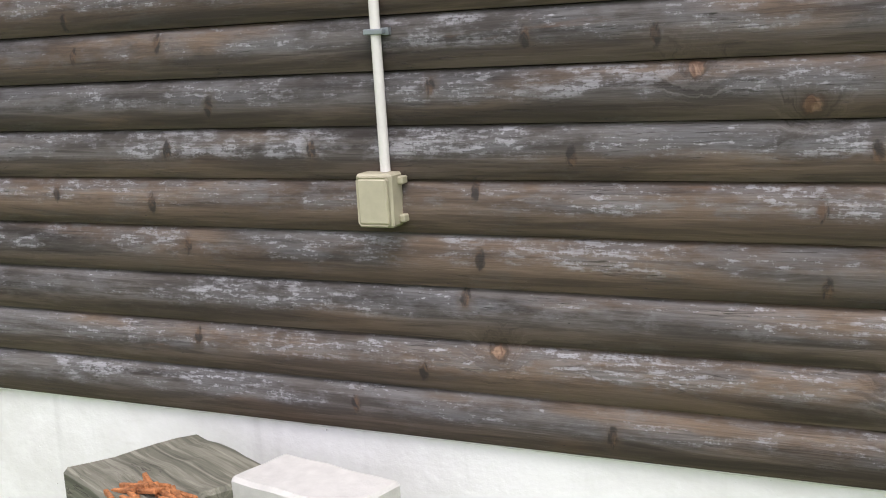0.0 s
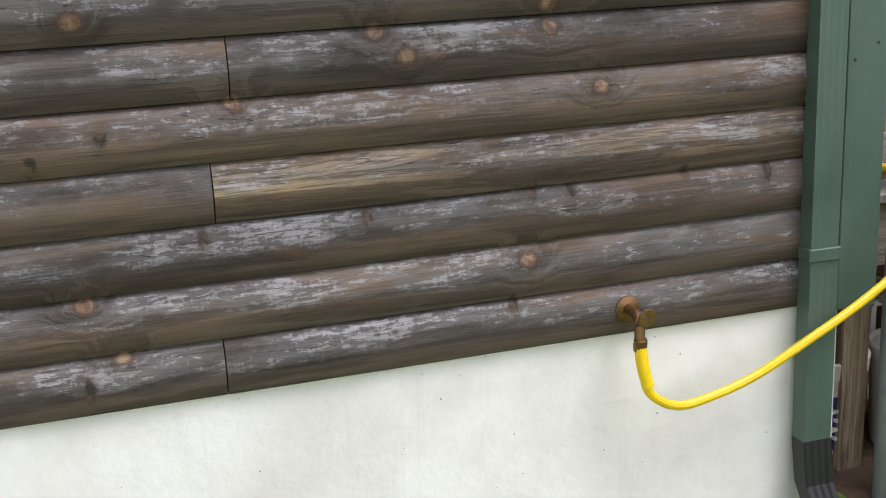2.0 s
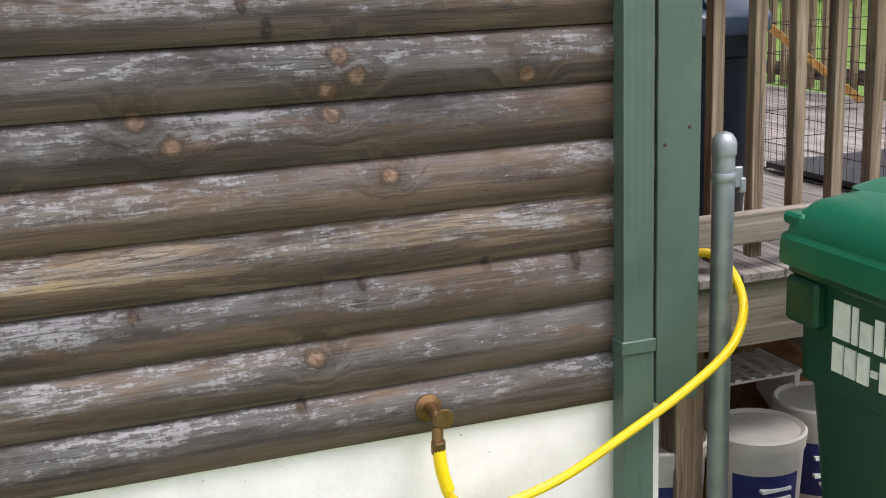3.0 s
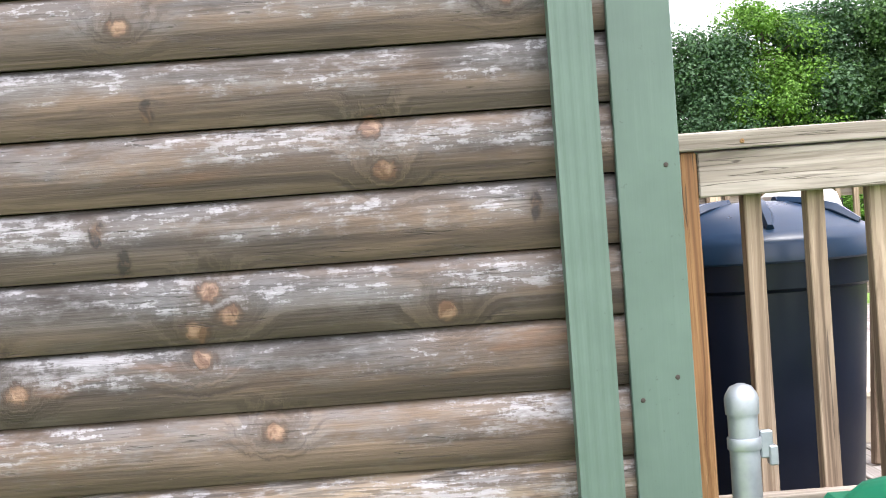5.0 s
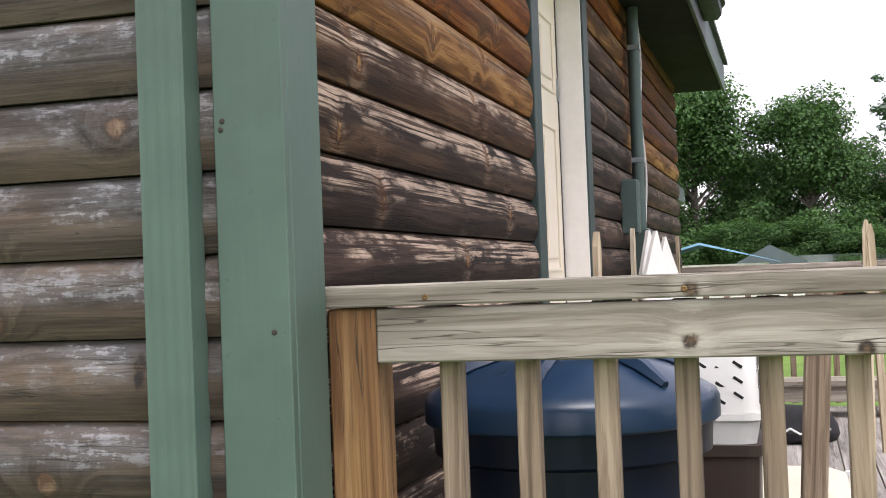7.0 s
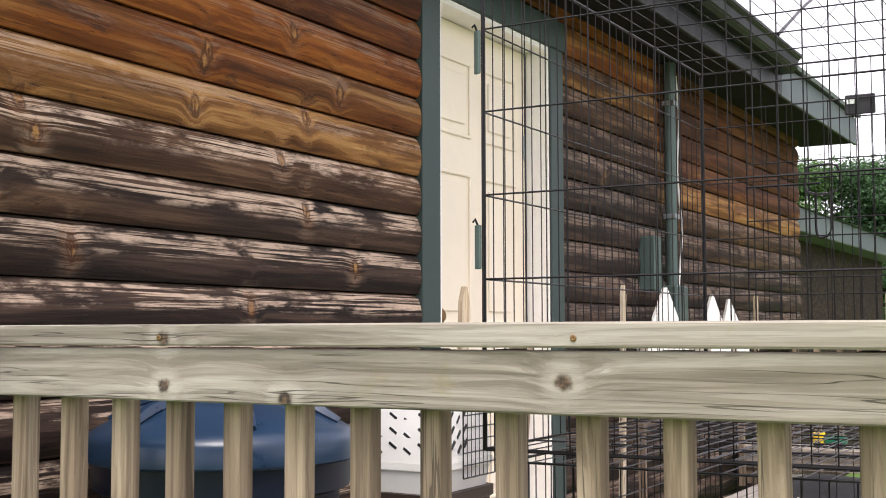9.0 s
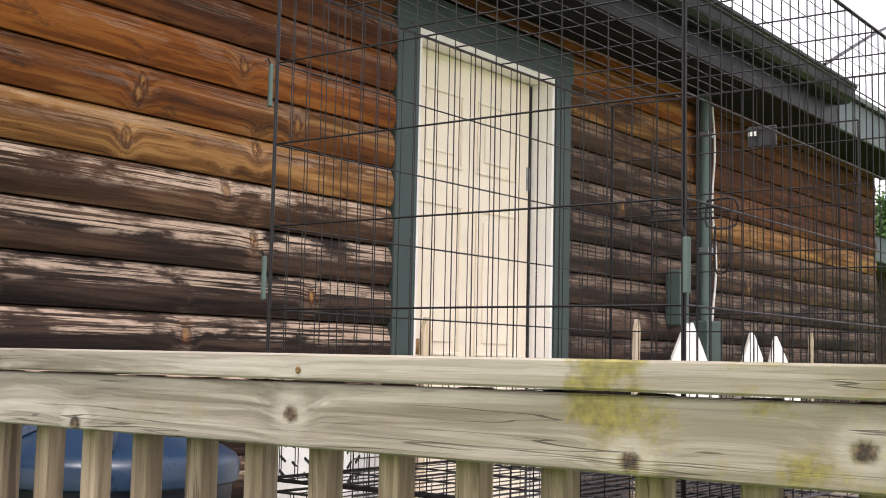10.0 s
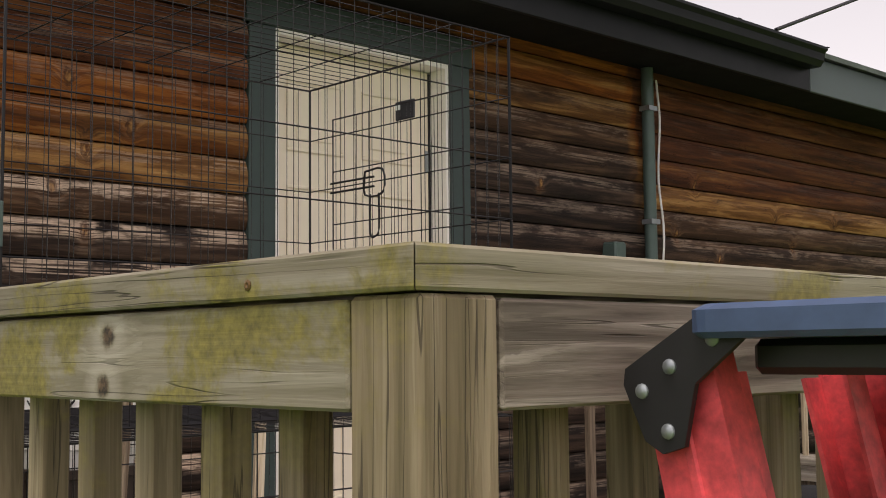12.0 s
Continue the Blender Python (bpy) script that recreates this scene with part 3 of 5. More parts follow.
# ---- ground ----
GROUND = -0.65
DECK = 0.24
bm = bmesh.new()
N = 40
grid = [[bm.verts.new((-400 + 800 * i / N, -400 + 800 * j / N, GROUND)) for j in range(N + 1)] for i in range(N + 1)]
for i in range(N):
    for j in range(N):
        bm.faces.new((grid[i][j], grid[i + 1][j], grid[i + 1][j + 1], grid[i][j + 1]))
ground = solid("ground", bm, M_GRASS, "mown green lawn round the house", "lawn", "structure")

# ---- house shell ----
E = 0.138
WLEFT, WTOP, BFAR = -7.6, 2.58, 7.64
D0, D1, DTOP = 2.245, 3.195, 2.385
foundation = solid("wall_foundation", box(boxed(WLEFT, -0.075, 0.004, 0.25, GROUND - 0.3, 0.0, bevel=0.006), -0.25, -0.08, 0.26, BFAR, GROUND - 0.3, 0.05),
                   M_STUCCO, "white painted stucco foundation wall, scuffed and stained", "foundation wall", "structure")
bm = bmesh.new()
tube(bm, [(WLEFT + 0.02 * i, 0.001 + 0.003 * noise.noise((i * 0.7, 1, 2)), -0.004 + 0.004 * noise.noise((i * 0.31, 5, 1))) for i in range(int((-0.085 - WLEFT) / 0.02))],
     [0.004 + 0.0035 * noise.noise((i * 0.43, 9, 4)) for i in range(int((-0.085 - WLEFT) / 0.02))], 6)
part("caulk_bead", bm, M_STUCCO, foundation, "cracked uneven bead under the siding")
wall_south = solid("wall_south", boxed(WLEFT, -0.06, 0.045, 0.2, 0.003, WTOP), M_SIDE_A, "grey weathered half-log siding wall", "wall", "structure")
bm = boxed(-0.3, -0.08, 0.21, D0 - 0.02, 0.053, WTOP)
box(bm, -0.3, -0.08, D1 + 0.02, BFAR, 0.053, WTOP)
box(bm, -0.3, -0.08, D0 - 0.02, D1 + 0.02, DTOP + 0.02, WTOP)
box(bm, -0.3, -0.08, D0 - 0.02, D1 + 0.02, 0.053, 0.3)
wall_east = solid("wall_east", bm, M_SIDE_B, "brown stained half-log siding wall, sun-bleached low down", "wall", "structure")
# closing walls out of sight
solid("wall_west", boxed(WLEFT - 0.2, WLEFT - 0.003, 0.05, BFAR, GROUND, WTOP), M_SIDE_A, "grey weathered siding wall", "wall", "structure")
solid("wall_north", boxed(WLEFT, -0.085, BFAR + 0.003, BFAR + 0.2, GROUND, WTOP), M_SIDE_A, "grey weathered siding wall", "wall", "structure")

# ---- roof, eave, gutter ----
roof = thing("roof", (0, 0, 0), "shallow shingle roof with a dark eave", "roof", kind="structure")
EAVE_X, RY0, RY1 = 0.345, -0.35, 7.97
slope = 0.28
bm = bmesh.new()
mid = WLEFT / 2
for x0, x1, z0, z1 in ((EAVE_X + 0.03, mid, 2.775, 2.775 - slope * (mid - EAVE_X)), (WLEFT - 0.4, mid, 2.775, 2.775 - slope * (mid - EAVE_X))):
    loft(bm, [[(x0, y, z0), (x1, y, z1), (x1, y, z1 + 0.03), (x0, y, z0 + 0.03)] for y in (RY0 - 0.03, RY1 + 0.03)])
part("shingles", bm, M_ROOF, roof)
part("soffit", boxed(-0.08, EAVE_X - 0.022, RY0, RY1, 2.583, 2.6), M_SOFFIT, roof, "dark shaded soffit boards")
# same fascia in two colours; the near stretch has the gutter's shade painted in
part("gutter_board", boxed(EAVE_X - 0.02, EAVE_X, RY0, 5.72, 2.565, 2.77, bevel=0.003), M_GUTTER, roof, "near-black stretch of fascia behind the gutter, shade put into its colour")
part("fascia", boxed(EAVE_X - 0.02, EAVE_X, 5.722, RY1, 2.565, 2.77, bevel=0.003), M_FASCIA, roof, "grey-green painted fascia board")
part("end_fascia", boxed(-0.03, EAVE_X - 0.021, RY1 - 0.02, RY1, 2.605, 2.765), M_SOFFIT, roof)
part("gable_wall", loft(bmesh.new(), [[(WLEFT, y, WTOP + 0.003), (-0.06, y, WTOP + 0.003), (mid, y, 2.7 - slope * (mid - EAVE_X))] for y in (0.06, 0.2)]), M_SIDE_A, roof)
gutter = thing("gutter", (EAVE_X + 0.002, 0, 2.69), "dark aluminium gutter along the eave", "gutter")
prof = [(0.0, 0.0), (0.075, 0.0), (0.1, 0.03), (0.105, 0.07), (0.125, 0.09), (0.125, 0.105), (0.115, 0.105), (0.115, 0.094), (0.095, 0.074), (0.09, 0.036), (0.07, 0.008), (0.006, 0.008), (0.006, 0.1), (0.0, 0.1)]
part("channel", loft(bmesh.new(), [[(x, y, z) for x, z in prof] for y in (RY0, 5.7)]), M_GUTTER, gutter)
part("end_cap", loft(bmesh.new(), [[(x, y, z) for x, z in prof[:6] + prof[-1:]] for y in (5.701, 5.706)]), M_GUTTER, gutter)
for i in range(7):
    part("strap", boxed(0.0, 0.126, 0.3 + i * 0.9, 0.325 + i * 0.9, 0.1055, 0.1085), M_GUTTER, gutter)

# ---- corner boards and downspout ----
corner = thing("trim_corner", (0, 0, 0), "sage green painted corner boards", "corner trim", kind="structure")
part("front_board", boxed(-0.111, 0.013, -0.035, -0.014, -0.02, WTOP - 0.005, bevel=0.002), M_GREEN, corner)
part("side_board", boxed(-0.008, 0.014, -0.0138, 0.119, -0.02, WTOP - 0.005, bevel=0.002), M_GREEN, corner)
nail = turned([(0.0022, 0), (0.005, 0.0006), (0.004, 0.0016), (0.001, 0.002)], 8)
nail_me = mesh_of("nail", nail, plain("rusty_nail", (0.05, 0.04, 0.035), 0.7, 0.4))
for x, z in ((-0.095, 1.457), (-0.098, 1.443), (-0.015, 1.111), (-0.09, 0.66), (-0.02, 0.7), (-0.06, 1.9)):
    ob = new("nail", nail_me)
    ob.parent, ob.matrix_basis = corner, pose(x, -0.035, z, 90)

down = thing("downspout", (-0.184, -0.02, 0), "sage green fluted metal downspout down the wall", "downspout")


def spout_ring(w, d, z, flutes=4):
    pts = []
    for i in range(flutes * 4 + 1):
        x = -w / 2 + w * i / (flutes * 4)
        y = -d + (0.0009 if i % 4 in (1, 2) and 0 < i < flutes * 4 else 0.0)
        pts.append((x, y, z))
    return pts + [(w / 2, 0, z), (-w / 2, 0, z)]


part("pipe", loft(bmesh.new(), [spout_ring(0.084, 0.052, z) for z in (0.165, WTOP - 0.02)]), M_GREEN, down)
part("lower_pipe", loft(bmesh.new(), [spout_ring(0.087, 0.054, z) for z in (-0.38, 0.15)]), M_GREEN, down)
part("collar", boxed(-0.049, 0.049, -0.058, 0.0, 0.14, 0.176, bevel=0.003), M_GREEN, down)
part("elbow", loft(bmesh.new(), [[(x, y + dy, z) for x, y, z in spout_ring(0.09, 0.056, z0)] for z0, dy in ((-0.375, 0), (-0.5, -0.02), (-0.6, -0.09), (-0.645, -0.2))]), M_BLACK, down, "black plastic elbow")


# ---- siding planks ----
def plank_mesh(length, bulge=0.024):
    prof = []
    k = 11
    for i in range(k + 1):
        u = i / k
        prof.append((-0.006 - bulge * (math.sin(math.pi * min(1.0, u * 0.94 + 0.06)) ** 0.6) + 0.004 * u, 0.0015 + (E - 0.003) * u))
    prof = [(0.0, 0.0015)] + prof + [(0.03, E + 0.004), (0.042, 0.02)]
    n = max(2, int(length / 0.3))
    rows = []
    for s in range(n + 1):
        x = 0.0015 + (length - 0.003) * s / n
        wob = 0.0012 * noise.noise((x * 2.1, length * 7.7, 3.1))
        rows.append([(x, y + (wob if y < 0 else 0), z) for y, z in prof])
    return mesh_of("plank", loft(bmesh.new(), rows), M_SIDE_A, True)


def lay_row(wall, joints, place, material, rnd, bulge):
    for a, b in zip(joints, joints[1:]):
        me = plank_mesh(b - a, bulge + rnd.uniform(-0.0015, 0.0015))
        me.materials[0] = material
        ob = new("plank", me)
        ob.parent = wall
        ob.matrix_basis = place(a)


# ---- doorway ----
door_1 = thing("door_1", (0, 0, 0), "closed cream panelled door in a dark green frame", "door", kind="structure")
XT = -0.012
part("trim_left", boxed(-0.08, XT, D0 - 0.125, D0, 0.26, DTOP + 0.0, bevel=0.003), M_TRIM_DARK, door_1, "dark green painted door trim")
part("trim_right", boxed(-0.08, XT, D1, D1 + 0.125, 0.26, DTOP + 0.0, bevel=0.003), M_TRIM_DARK, door_1, "dark green painted door trim")
part("trim_head", boxed(-0.08, XT + 0.004, D0 - 0.14, D1 + 0.14, DTOP + 0.002, DTOP + 0.13, bevel=0.003), M_TRIM_DARK, door_1, "dark green painted door trim")
part("jamb_left", boxed(-0.2, -0.02, D0 + 0.001, D0 + 0.02, 0.28, DTOP - 0.001), M_WHITE, door_1)
part("jamb_right", boxed(-0.2, -0.02, D1 - 0.02, D1 - 0.001, 0.28, DTOP - 0.001), M_WHITE, door_1)
part("jamb_head", boxed(-0.2, -0.02, D0 + 0.021, D1 - 0.021, DTOP - 0.022, DTOP - 0.001), M_WHITE, door_1)
part("sill", boxed(-0.2, 0.02, D0 + 0.001, D1 - 0.001, 0.24, 0.279, bevel=0.003), M_GALV, door_1, "metal door sill")
leaf = part("door_leaf", boxed(-0.165, -0.125, D0 + 0.024, D1 - 0.032, 0.29, DTOP - 0.026, bevel=0.002), M_CREAM, door_1)
for y0, y1 in ((D0 + 0.13, D0 + 0.425), (D1 - 0.425, D1 - 0.13)):
    for z0, z1 in ((0.5, 1.05), (1.19, 1.78), (1.92, 2.22)):
        bm = bmesh.new()
        for a, b, c, d in ((y0, y1, z0, z0 + 0.014), (y0, y1, z1 - 0.014, z1), (y0, y0 + 0.014, z0 + 0.0145, z1 - 0.0145), (y1 - 0.014, y1, z0 + 0.0145, z1 - 0.0145)):
            box(bm, -0.1252, -0.116, a, b, c, d, bevel=0.003)
        box(bm, -0.1252, -0.1175, y0 + 0.05, y1 - 0.05, z0 + 0.05, z1 - 0.05, bevel=0.004)
        part("panel", bm, M_CREAM, leaf)
part("door_knob", turned([(0.012, 0), (0.012, 0.03), (0.028, 0.045), (0.03, 0.06), (0.018, 0.072), (0.002, 0.074)], 14), M_BRASS, leaf, "dark brass knob", True, pose(-0.124, D0 + 0.09, 1.22, 0, 90))
part("weatherstrip", boxed(-0.135, -0.122, D1 - 0.031, D1 - 0.0205, 0.29, DTOP - 0.03), M_BLACK, door_1, "black weatherstrip")
part("kick_hinge", boxed(-0.127, -0.12, D1 - 0.055, D1 - 0.036, 1.9, 2.0), M_GALV, leaf)

# ---- deck ----
DX1, DY0, DY1 = 3.13, 0.16, 6.4
deck = thing("deck", (0, 0, 0), "raised grey weathered timber deck", "deck", kind="structure")
part("rim_front", boxed(0.012, DX1, DY0 + 0.004, DY0 + 0.042, 0.02, DECK - 0.03), M_RAIL_X, deck)
part("rim_side", boxed(DX1 - 0.04, DX1, DY0 + 0.045, DY1, 0.02, DECK - 0.03), M_RAIL_Y, deck)
part("rim_far", boxed(0.012, DX1 - 0.045, DY1 - 0.04, DY1, 0.02, DECK - 0.03), M_RAIL_X, deck)
for i in range(5):
    part("leg", boxed(0.1 + i * 0.73, 0.19 + i * 0.73, DY0 + 0.05, DY0 + 0.14, GROUND - 0.1, 0.1), M_RAIL_Z, deck)

# ---- railing ----
RF = 0.155


def rail_run(group_label, origin, rz, length, posts, first, step, count, mat_rail):
    """A run of railing along local x; its outer face is at local y = 0."""
    r = thing("railing", pose(*origin, 0, 0, rz), group_label, "railing", "deck railing")
    part("top_rail", boxed(posts[0] + 0.0905, length, 0.0, 0.038, 1.044, 1.138, bevel=0.003), mat_rail, r)
    part("bottom_rail", boxed(posts[0] + 0.0905, length, 0.0, 0.038, 0.322, 0.411, bevel=0.003), mat_rail, r)
    me = mesh_of("baluster", boxed(-0.019, 0.019, 0.0, 0.038, 0.27, 1.139, bevel=0.002), M_RAIL_Z)
    for i in range(count):
        ob = new("baluster", me)
        ob.parent, ob.matrix_basis = r, pose(first + step * i, 0.0385, 0, 0, 0, 180 * (i % 2)) if i % 2 == 0 else pose(first + step * i, 0.0765, 0, 0, 0, 180)
    return r


front = rail_run("weathered timber deck railing with square balusters, mossy cap", (0, RF, 0), 0, 3.034, (0.0,), 0.21, 0.1345, 21, M_RAIL_FRONT)
part("cap", loft(bmesh.new(), [[(-0.004, -0.008 + i, z), (3.127 - i, -0.008 + i, z), (3.031, 0.088, z), (-0.004, 0.088, z)] for z, i in ((1.142, 0.002), (1.145, 0.0), (1.177, 0.0), (1.18, 0.003))]), M_RAIL_FRONT, front, "mossy timber cap rail")
part("end_post", boxed(0.0, 0.089, 0.001, 0.09, 0.02, 1.14, bevel=0.004), M_POST_FRESH, front, "orange-brown treated post")
part("corner_post", boxed(3.036, 3.125, 0.0, 0.089, GROUND, 1.14, bevel=0.004), M_RAIL_Z, front, "grey-green weathered post")
screw = mesh_of("screw", turned([(0.005, 0), (0.0055, 0.001), (0.003, 0.0018), (0.0005, 0.001)], 8), M_BRASS)
for x in (0.184, 0.62, 1.42, 2.3, 2.9):
    ob = new("screw", screw)
    ob.parent, ob.matrix_basis = front, pose(x, -0.008, 1.156, 90)
side = rail_run("weathered timber railing down the deck's open side", (DX1 - 0.004, RF, 0), 90, 6.1, (0.0,), 0.2, 0.1345, 43, M_RAIL_DARK)
part("cap", loft(bmesh.new(), [[(-0.0065 + i, -0.001 + i, z), (6.2, -0.001 + i, z), (6.2, 0.095, z), (0.0895, 0.095, z)] for z, i in ((1.142, 0.002), (1.145, 0.0), (1.177, 0.0), (1.18, 0.003))]), M_RAIL_X, side, "timber cap rail")
far = rail_run("weathered timber railing along the far end", (DX1, DY1, 0), 180, 3.0, (0.0,), 0.2, 0.1345, 21, M_RAIL_X)
part("cap", boxed(0.0, 3.05, -0.008, 0.088, 1.142, 1.18, bevel=0.004), M_RAIL_X, far, "timber cap rail")
part("corner_post", boxed(0.0, 0.089, 0.0, 0.089, GROUND, 1.14, bevel=0.004), M_RAIL_Z, far)

# ---- things on the deck ----
bin_ = thing("trash_can", (0.335, 0.66, DECK), "blue-black plastic trash can with a domed lid, on the deck", "trash can")
part("body", turned([(0.0, 0.004), (0.215, 0.004), (0.225, 0.02), (0.262, 0.56), (0.262, 0.575), (0.285, 0.585), (0.29, 0.66), (0.28, 0.665)], 40), M_BIN, bin_, smooth=True)
lid = part("lid", turned([(0.298, 0.645), (0.304, 0.65), (0.304, 0.69), (0.296, 0.705), (0.27, 0.72), (0.2, 0.755), (0.1, 0.785), (0.03, 0.79), (0.0, 0.79)], 40), M_BIN_LID, bin_, "domed lid with raised ribs", True)
for a in range(6):
    bm = bmesh.new()
    pts = [(r * math.cos(a * math.pi / 3 + 0.4), r * math.sin(a * math.pi / 3 + 0.4), z) for r, z in ((0.07, 0.788), (0.14, 0.778), (0.21, 0.756), (0.265, 0.726))]
    tube(bm, pts, [0.012, 0.017, 0.019, 0.01], 6)
    part("rib", bm, M_BIN_LID, lid, smooth=True)

def wire_panel(name, parent, u, v, du, dv, put):
    """A framed flat grid of welded wires: u runs one way, v the other; put(u, v) gives the place of a point."""
    P = [put(u[0], v[0]), put(u[1], v[0]), put(u[1], v[1]), put(u[0], v[1])]
    bm = bmesh.new()
    for i in range(4):
        tube(bm, [P[i], P[(i + 1) % 4]], 0.0021, 5)
    pan = part(name, bm, M_WIRE, parent)
    for span, other, gap, r, flip in ((u, v, du, 0.0011, False), (v, u, dv, 0.0016, True)):
        k = max(2, round((span[1] - span[0]) / gap))
        a, b = ((put(other[0], 0), put(other[1], 0)) if flip else (put(0, other[0]), put(0, other[1])))
        z0 = Vector(put(0, 0))
        me = mesh_of("wire", tube(bmesh.new(), [Vector(a) - z0, Vector(b) - z0], r, 4), M_WIRE)
        for i in range(1, k):
            w = span[0] + (span[1] - span[0]) * i / k
            ob = new("wire", me)
            ob.parent, ob.matrix_basis = pan, Matrix.Translation(put(0, w) if flip else put(w, 0))
    return pan


def wire_crate(at, w, d, h, label, door):
    c = thing("wire_crate", at, label, "dog crate", "stacked dog crates")
    e = 0.004
    wire_panel("front_panel", c, (0, d), (0.01, h), 0.0385, h / 5.6, lambda u, v: (w, u, v))
    wire_panel("back_panel", c, (0, d), (0.01, h), 0.0385, h / 5.6, lambda u, v: (0, u, v))
    wire_panel("near_panel", c, (e, w - e), (0.01, h), 0.0385, h / 5.6, lambda u, v: (u, 0, v))
    wire_panel("far_panel", c, (e, w - e), (0.01, h), 0.0385, h / 5.6, lambda u, v: (u, d, v))
    wire_panel("top_panel", c, (e, w - e), (e, d - e), 0.0385, 0.16, lambda u, v: (u, v, h))
    wire_panel("floor_panel", c, (e, w - e), (e, d - e), 0.0385, 0.16, lambda u, v: (u, v, 0.012))
    if door:
        dp = wire_panel("door_panel", c, (0.12, 0.62), (0.05, h - 0.1), 0.05, h / 5.6, lambda u, v: (u, d - 0.012, v))
        bm = bmesh.new()
        for z in (0.56, 0.585):
            tube(bm, [(0.12, d - 0.02, z), (0.3, d - 0.02, z)], 0.003, 5)
        tube(bm, smooth_path([(0.27, d - 0.025, 0.6), (0.34, d - 0.025, 0.6), (0.34, d - 0.025, 0.54), (0.27, d - 0.025, 0.54), (0.27, d - 0.025, 0.6)], 3), 0.003, 5)
        tube(bm, smooth_path([(0.29, d - 0.025, 0.54), (0.29, d - 0.025, 0.44), (0.31, d - 0.025, 0.43), (0.325, d - 0.025, 0.45), (0.325, d - 0.025, 0.54)], 3), 0.003, 5)
        part("latch", bm, M_WIRE, dp, "bent wire slide latch")
    return c


CZ = 0.955
wire_crate((1.18, 0.322, CZ + 0.005), 0.765, 1.19, 0.86, "large black wire dog crate stacked on another, empty", True)
lower = wire_crate((1.23, 0.30, DECK + 0.004), 0.79, 1.16, CZ - DECK - 0.004, "large black wire dog crate on the deck", False)
part("tray", boxed(0.02, 0.77, 0.02, 1.14, 0.018, 0.04), M_BLACK, lower, "black plastic tray")
tag = thing("crate_tag", (1.951, 0.314, 1.305), "small grey plastic clip hung on the crate", "clip", "crate clips")
part("plate", boxed(-0.003, 0.003, -0.007, 0.007, -0.037, 0.037, bevel=0.001), M_METER, tag)
part("hook", tube(bmesh.new(), [(0, 0, 0.035), (-0.006, 0, 0.047), (-0.01, 0, 0.041)], 0.002, 5), M_WIRE, tag)
copy_thing(tag, pose(1.175, 0.314, 1.638, 0, 0, 60))
copy_thing(tag, pose(1.175, 0.314, 1.307, 0, 0, 60))


badge = thing("crate_badge", (1.572, 1.5195, 1.708), "small black plastic badge on the crate", "badge")
part("plate", boxed(-0.035, 0.035, -0.004, 0.004, -0.024, 0.024, bevel=0.002), M_BLACK, badge)
part("print_bar", boxed(-0.03, -0.012, -0.0065, -0.0042, 0.002, 0.016), M_LETTER, badge)


def picket(at, h, label, mat, w=0.064):
    p = tagged(solid("picket", loft(bmesh.new(), [[(-w / 2, y, 0), (w / 2, y, 0), (w / 2, y, h - w * 1.3), (0.006, y, h), (-0.006, y, h), (-w / 2, y, h - w * 1.3)] for y in (-0.009, 0.009)]), mat, label, "picket", at=at), group="pointed pickets")
    return p


for x, y, z, rz, lean in ((1.13, 4.4, 1.38, 5, 1), (1.2, 4.42, 1.36, 25, -2), (1.37, 4.4, 1.38, 5, 1), (1.5, 4.42, 1.37, 15, 2), (0.18, 2.02, 1.31, 80, 2), (0.09, 3.7, 1.37, 85, 2), (0.1, 5.95, 1.38, 85, 0)):
    picket(pose(x, y, DECK + 0.004, 0, lean, rz), z - DECK, "pale bare-wood pointed picket standing on the deck", M_PICKET, 0.038)
gate = thing("picket_gate", (0.12, 4.0, DECK), "white painted pointed picket gate on brown legs", "picket gate")
for y, z, lean in ((0.06, 1.13, -3), (0.34, 1.14, 3), (1.05, 1.12, 2), (1.55, 1.11, 6)):
    part("picket", loft(bmesh.new(), [[(xx, -0.14, 0.72), (xx, 0.14, 0.72), (xx, 0.14, z - 0.33), (xx, 0.006, z), (xx, -0.006, z), (xx, -0.14, z - 0.33)] for xx in (-0.009, 0.009)]), M_WHITE, gate, at=pose(0.01, y, 0, lean, 0, -28))
for z in (0.74, 0.8):
    part("rail", boxed(-0.03, -0.0092, -0.1, 1.75, z, z + 0.04), M_RAIL_Y, gate)
for y in (0.0, 1.66):
    part("leg", boxed(-0.062, -0.0302, y, y + 0.04, 0.0, 0.86), M_RAIL_Z, gate)

# small carrier on a brown crate beside the can, and a board
solid("loose_board", boxed(-0.03, 0.03, -0.012, 0.012, 0, 0.9, bevel=0.004), M_RAIL_Z, "grey driftwood board standing on the deck", "board", at=pose(0.79, 1.12, DECK + 0.004, 0, 4, 20))
tote = thing("brown_tote", pose(0.6, 1.13, DECK + 0.001) @ Matrix.Diagonal((1, 0.68, 1, 1)), "dark brown plastic tote on the deck", "tote")
part("shell", loft(bmesh.new(), [rr(0.17, 0.38, 0.0, 0.03), rr(0.2, 0.42, 0.51, 0.03), rr(0.215, 0.435, 0.515, 0.03), rr(0.215, 0.435, 0.54, 0.03)]), M_BASE, tote)
small = thing("small_pet_carrier", pose(0.6, 1.13, DECK + 0.542) @ Matrix.Diagonal((1, 0.68, 1, 1)), "white plastic pet carrier with slotted vents, on the tote", "pet carrier")
part("lower_shell", loft(bmesh.new(), [rr(0.19, 0.4, 0.0, 0.04), rr(0.205, 0.42, 0.05, 0.04), rr(0.22, 0.435, 0.055, 0.04), rr(0.22, 0.435, 0.07, 0.04)]), M_SHELL, small)
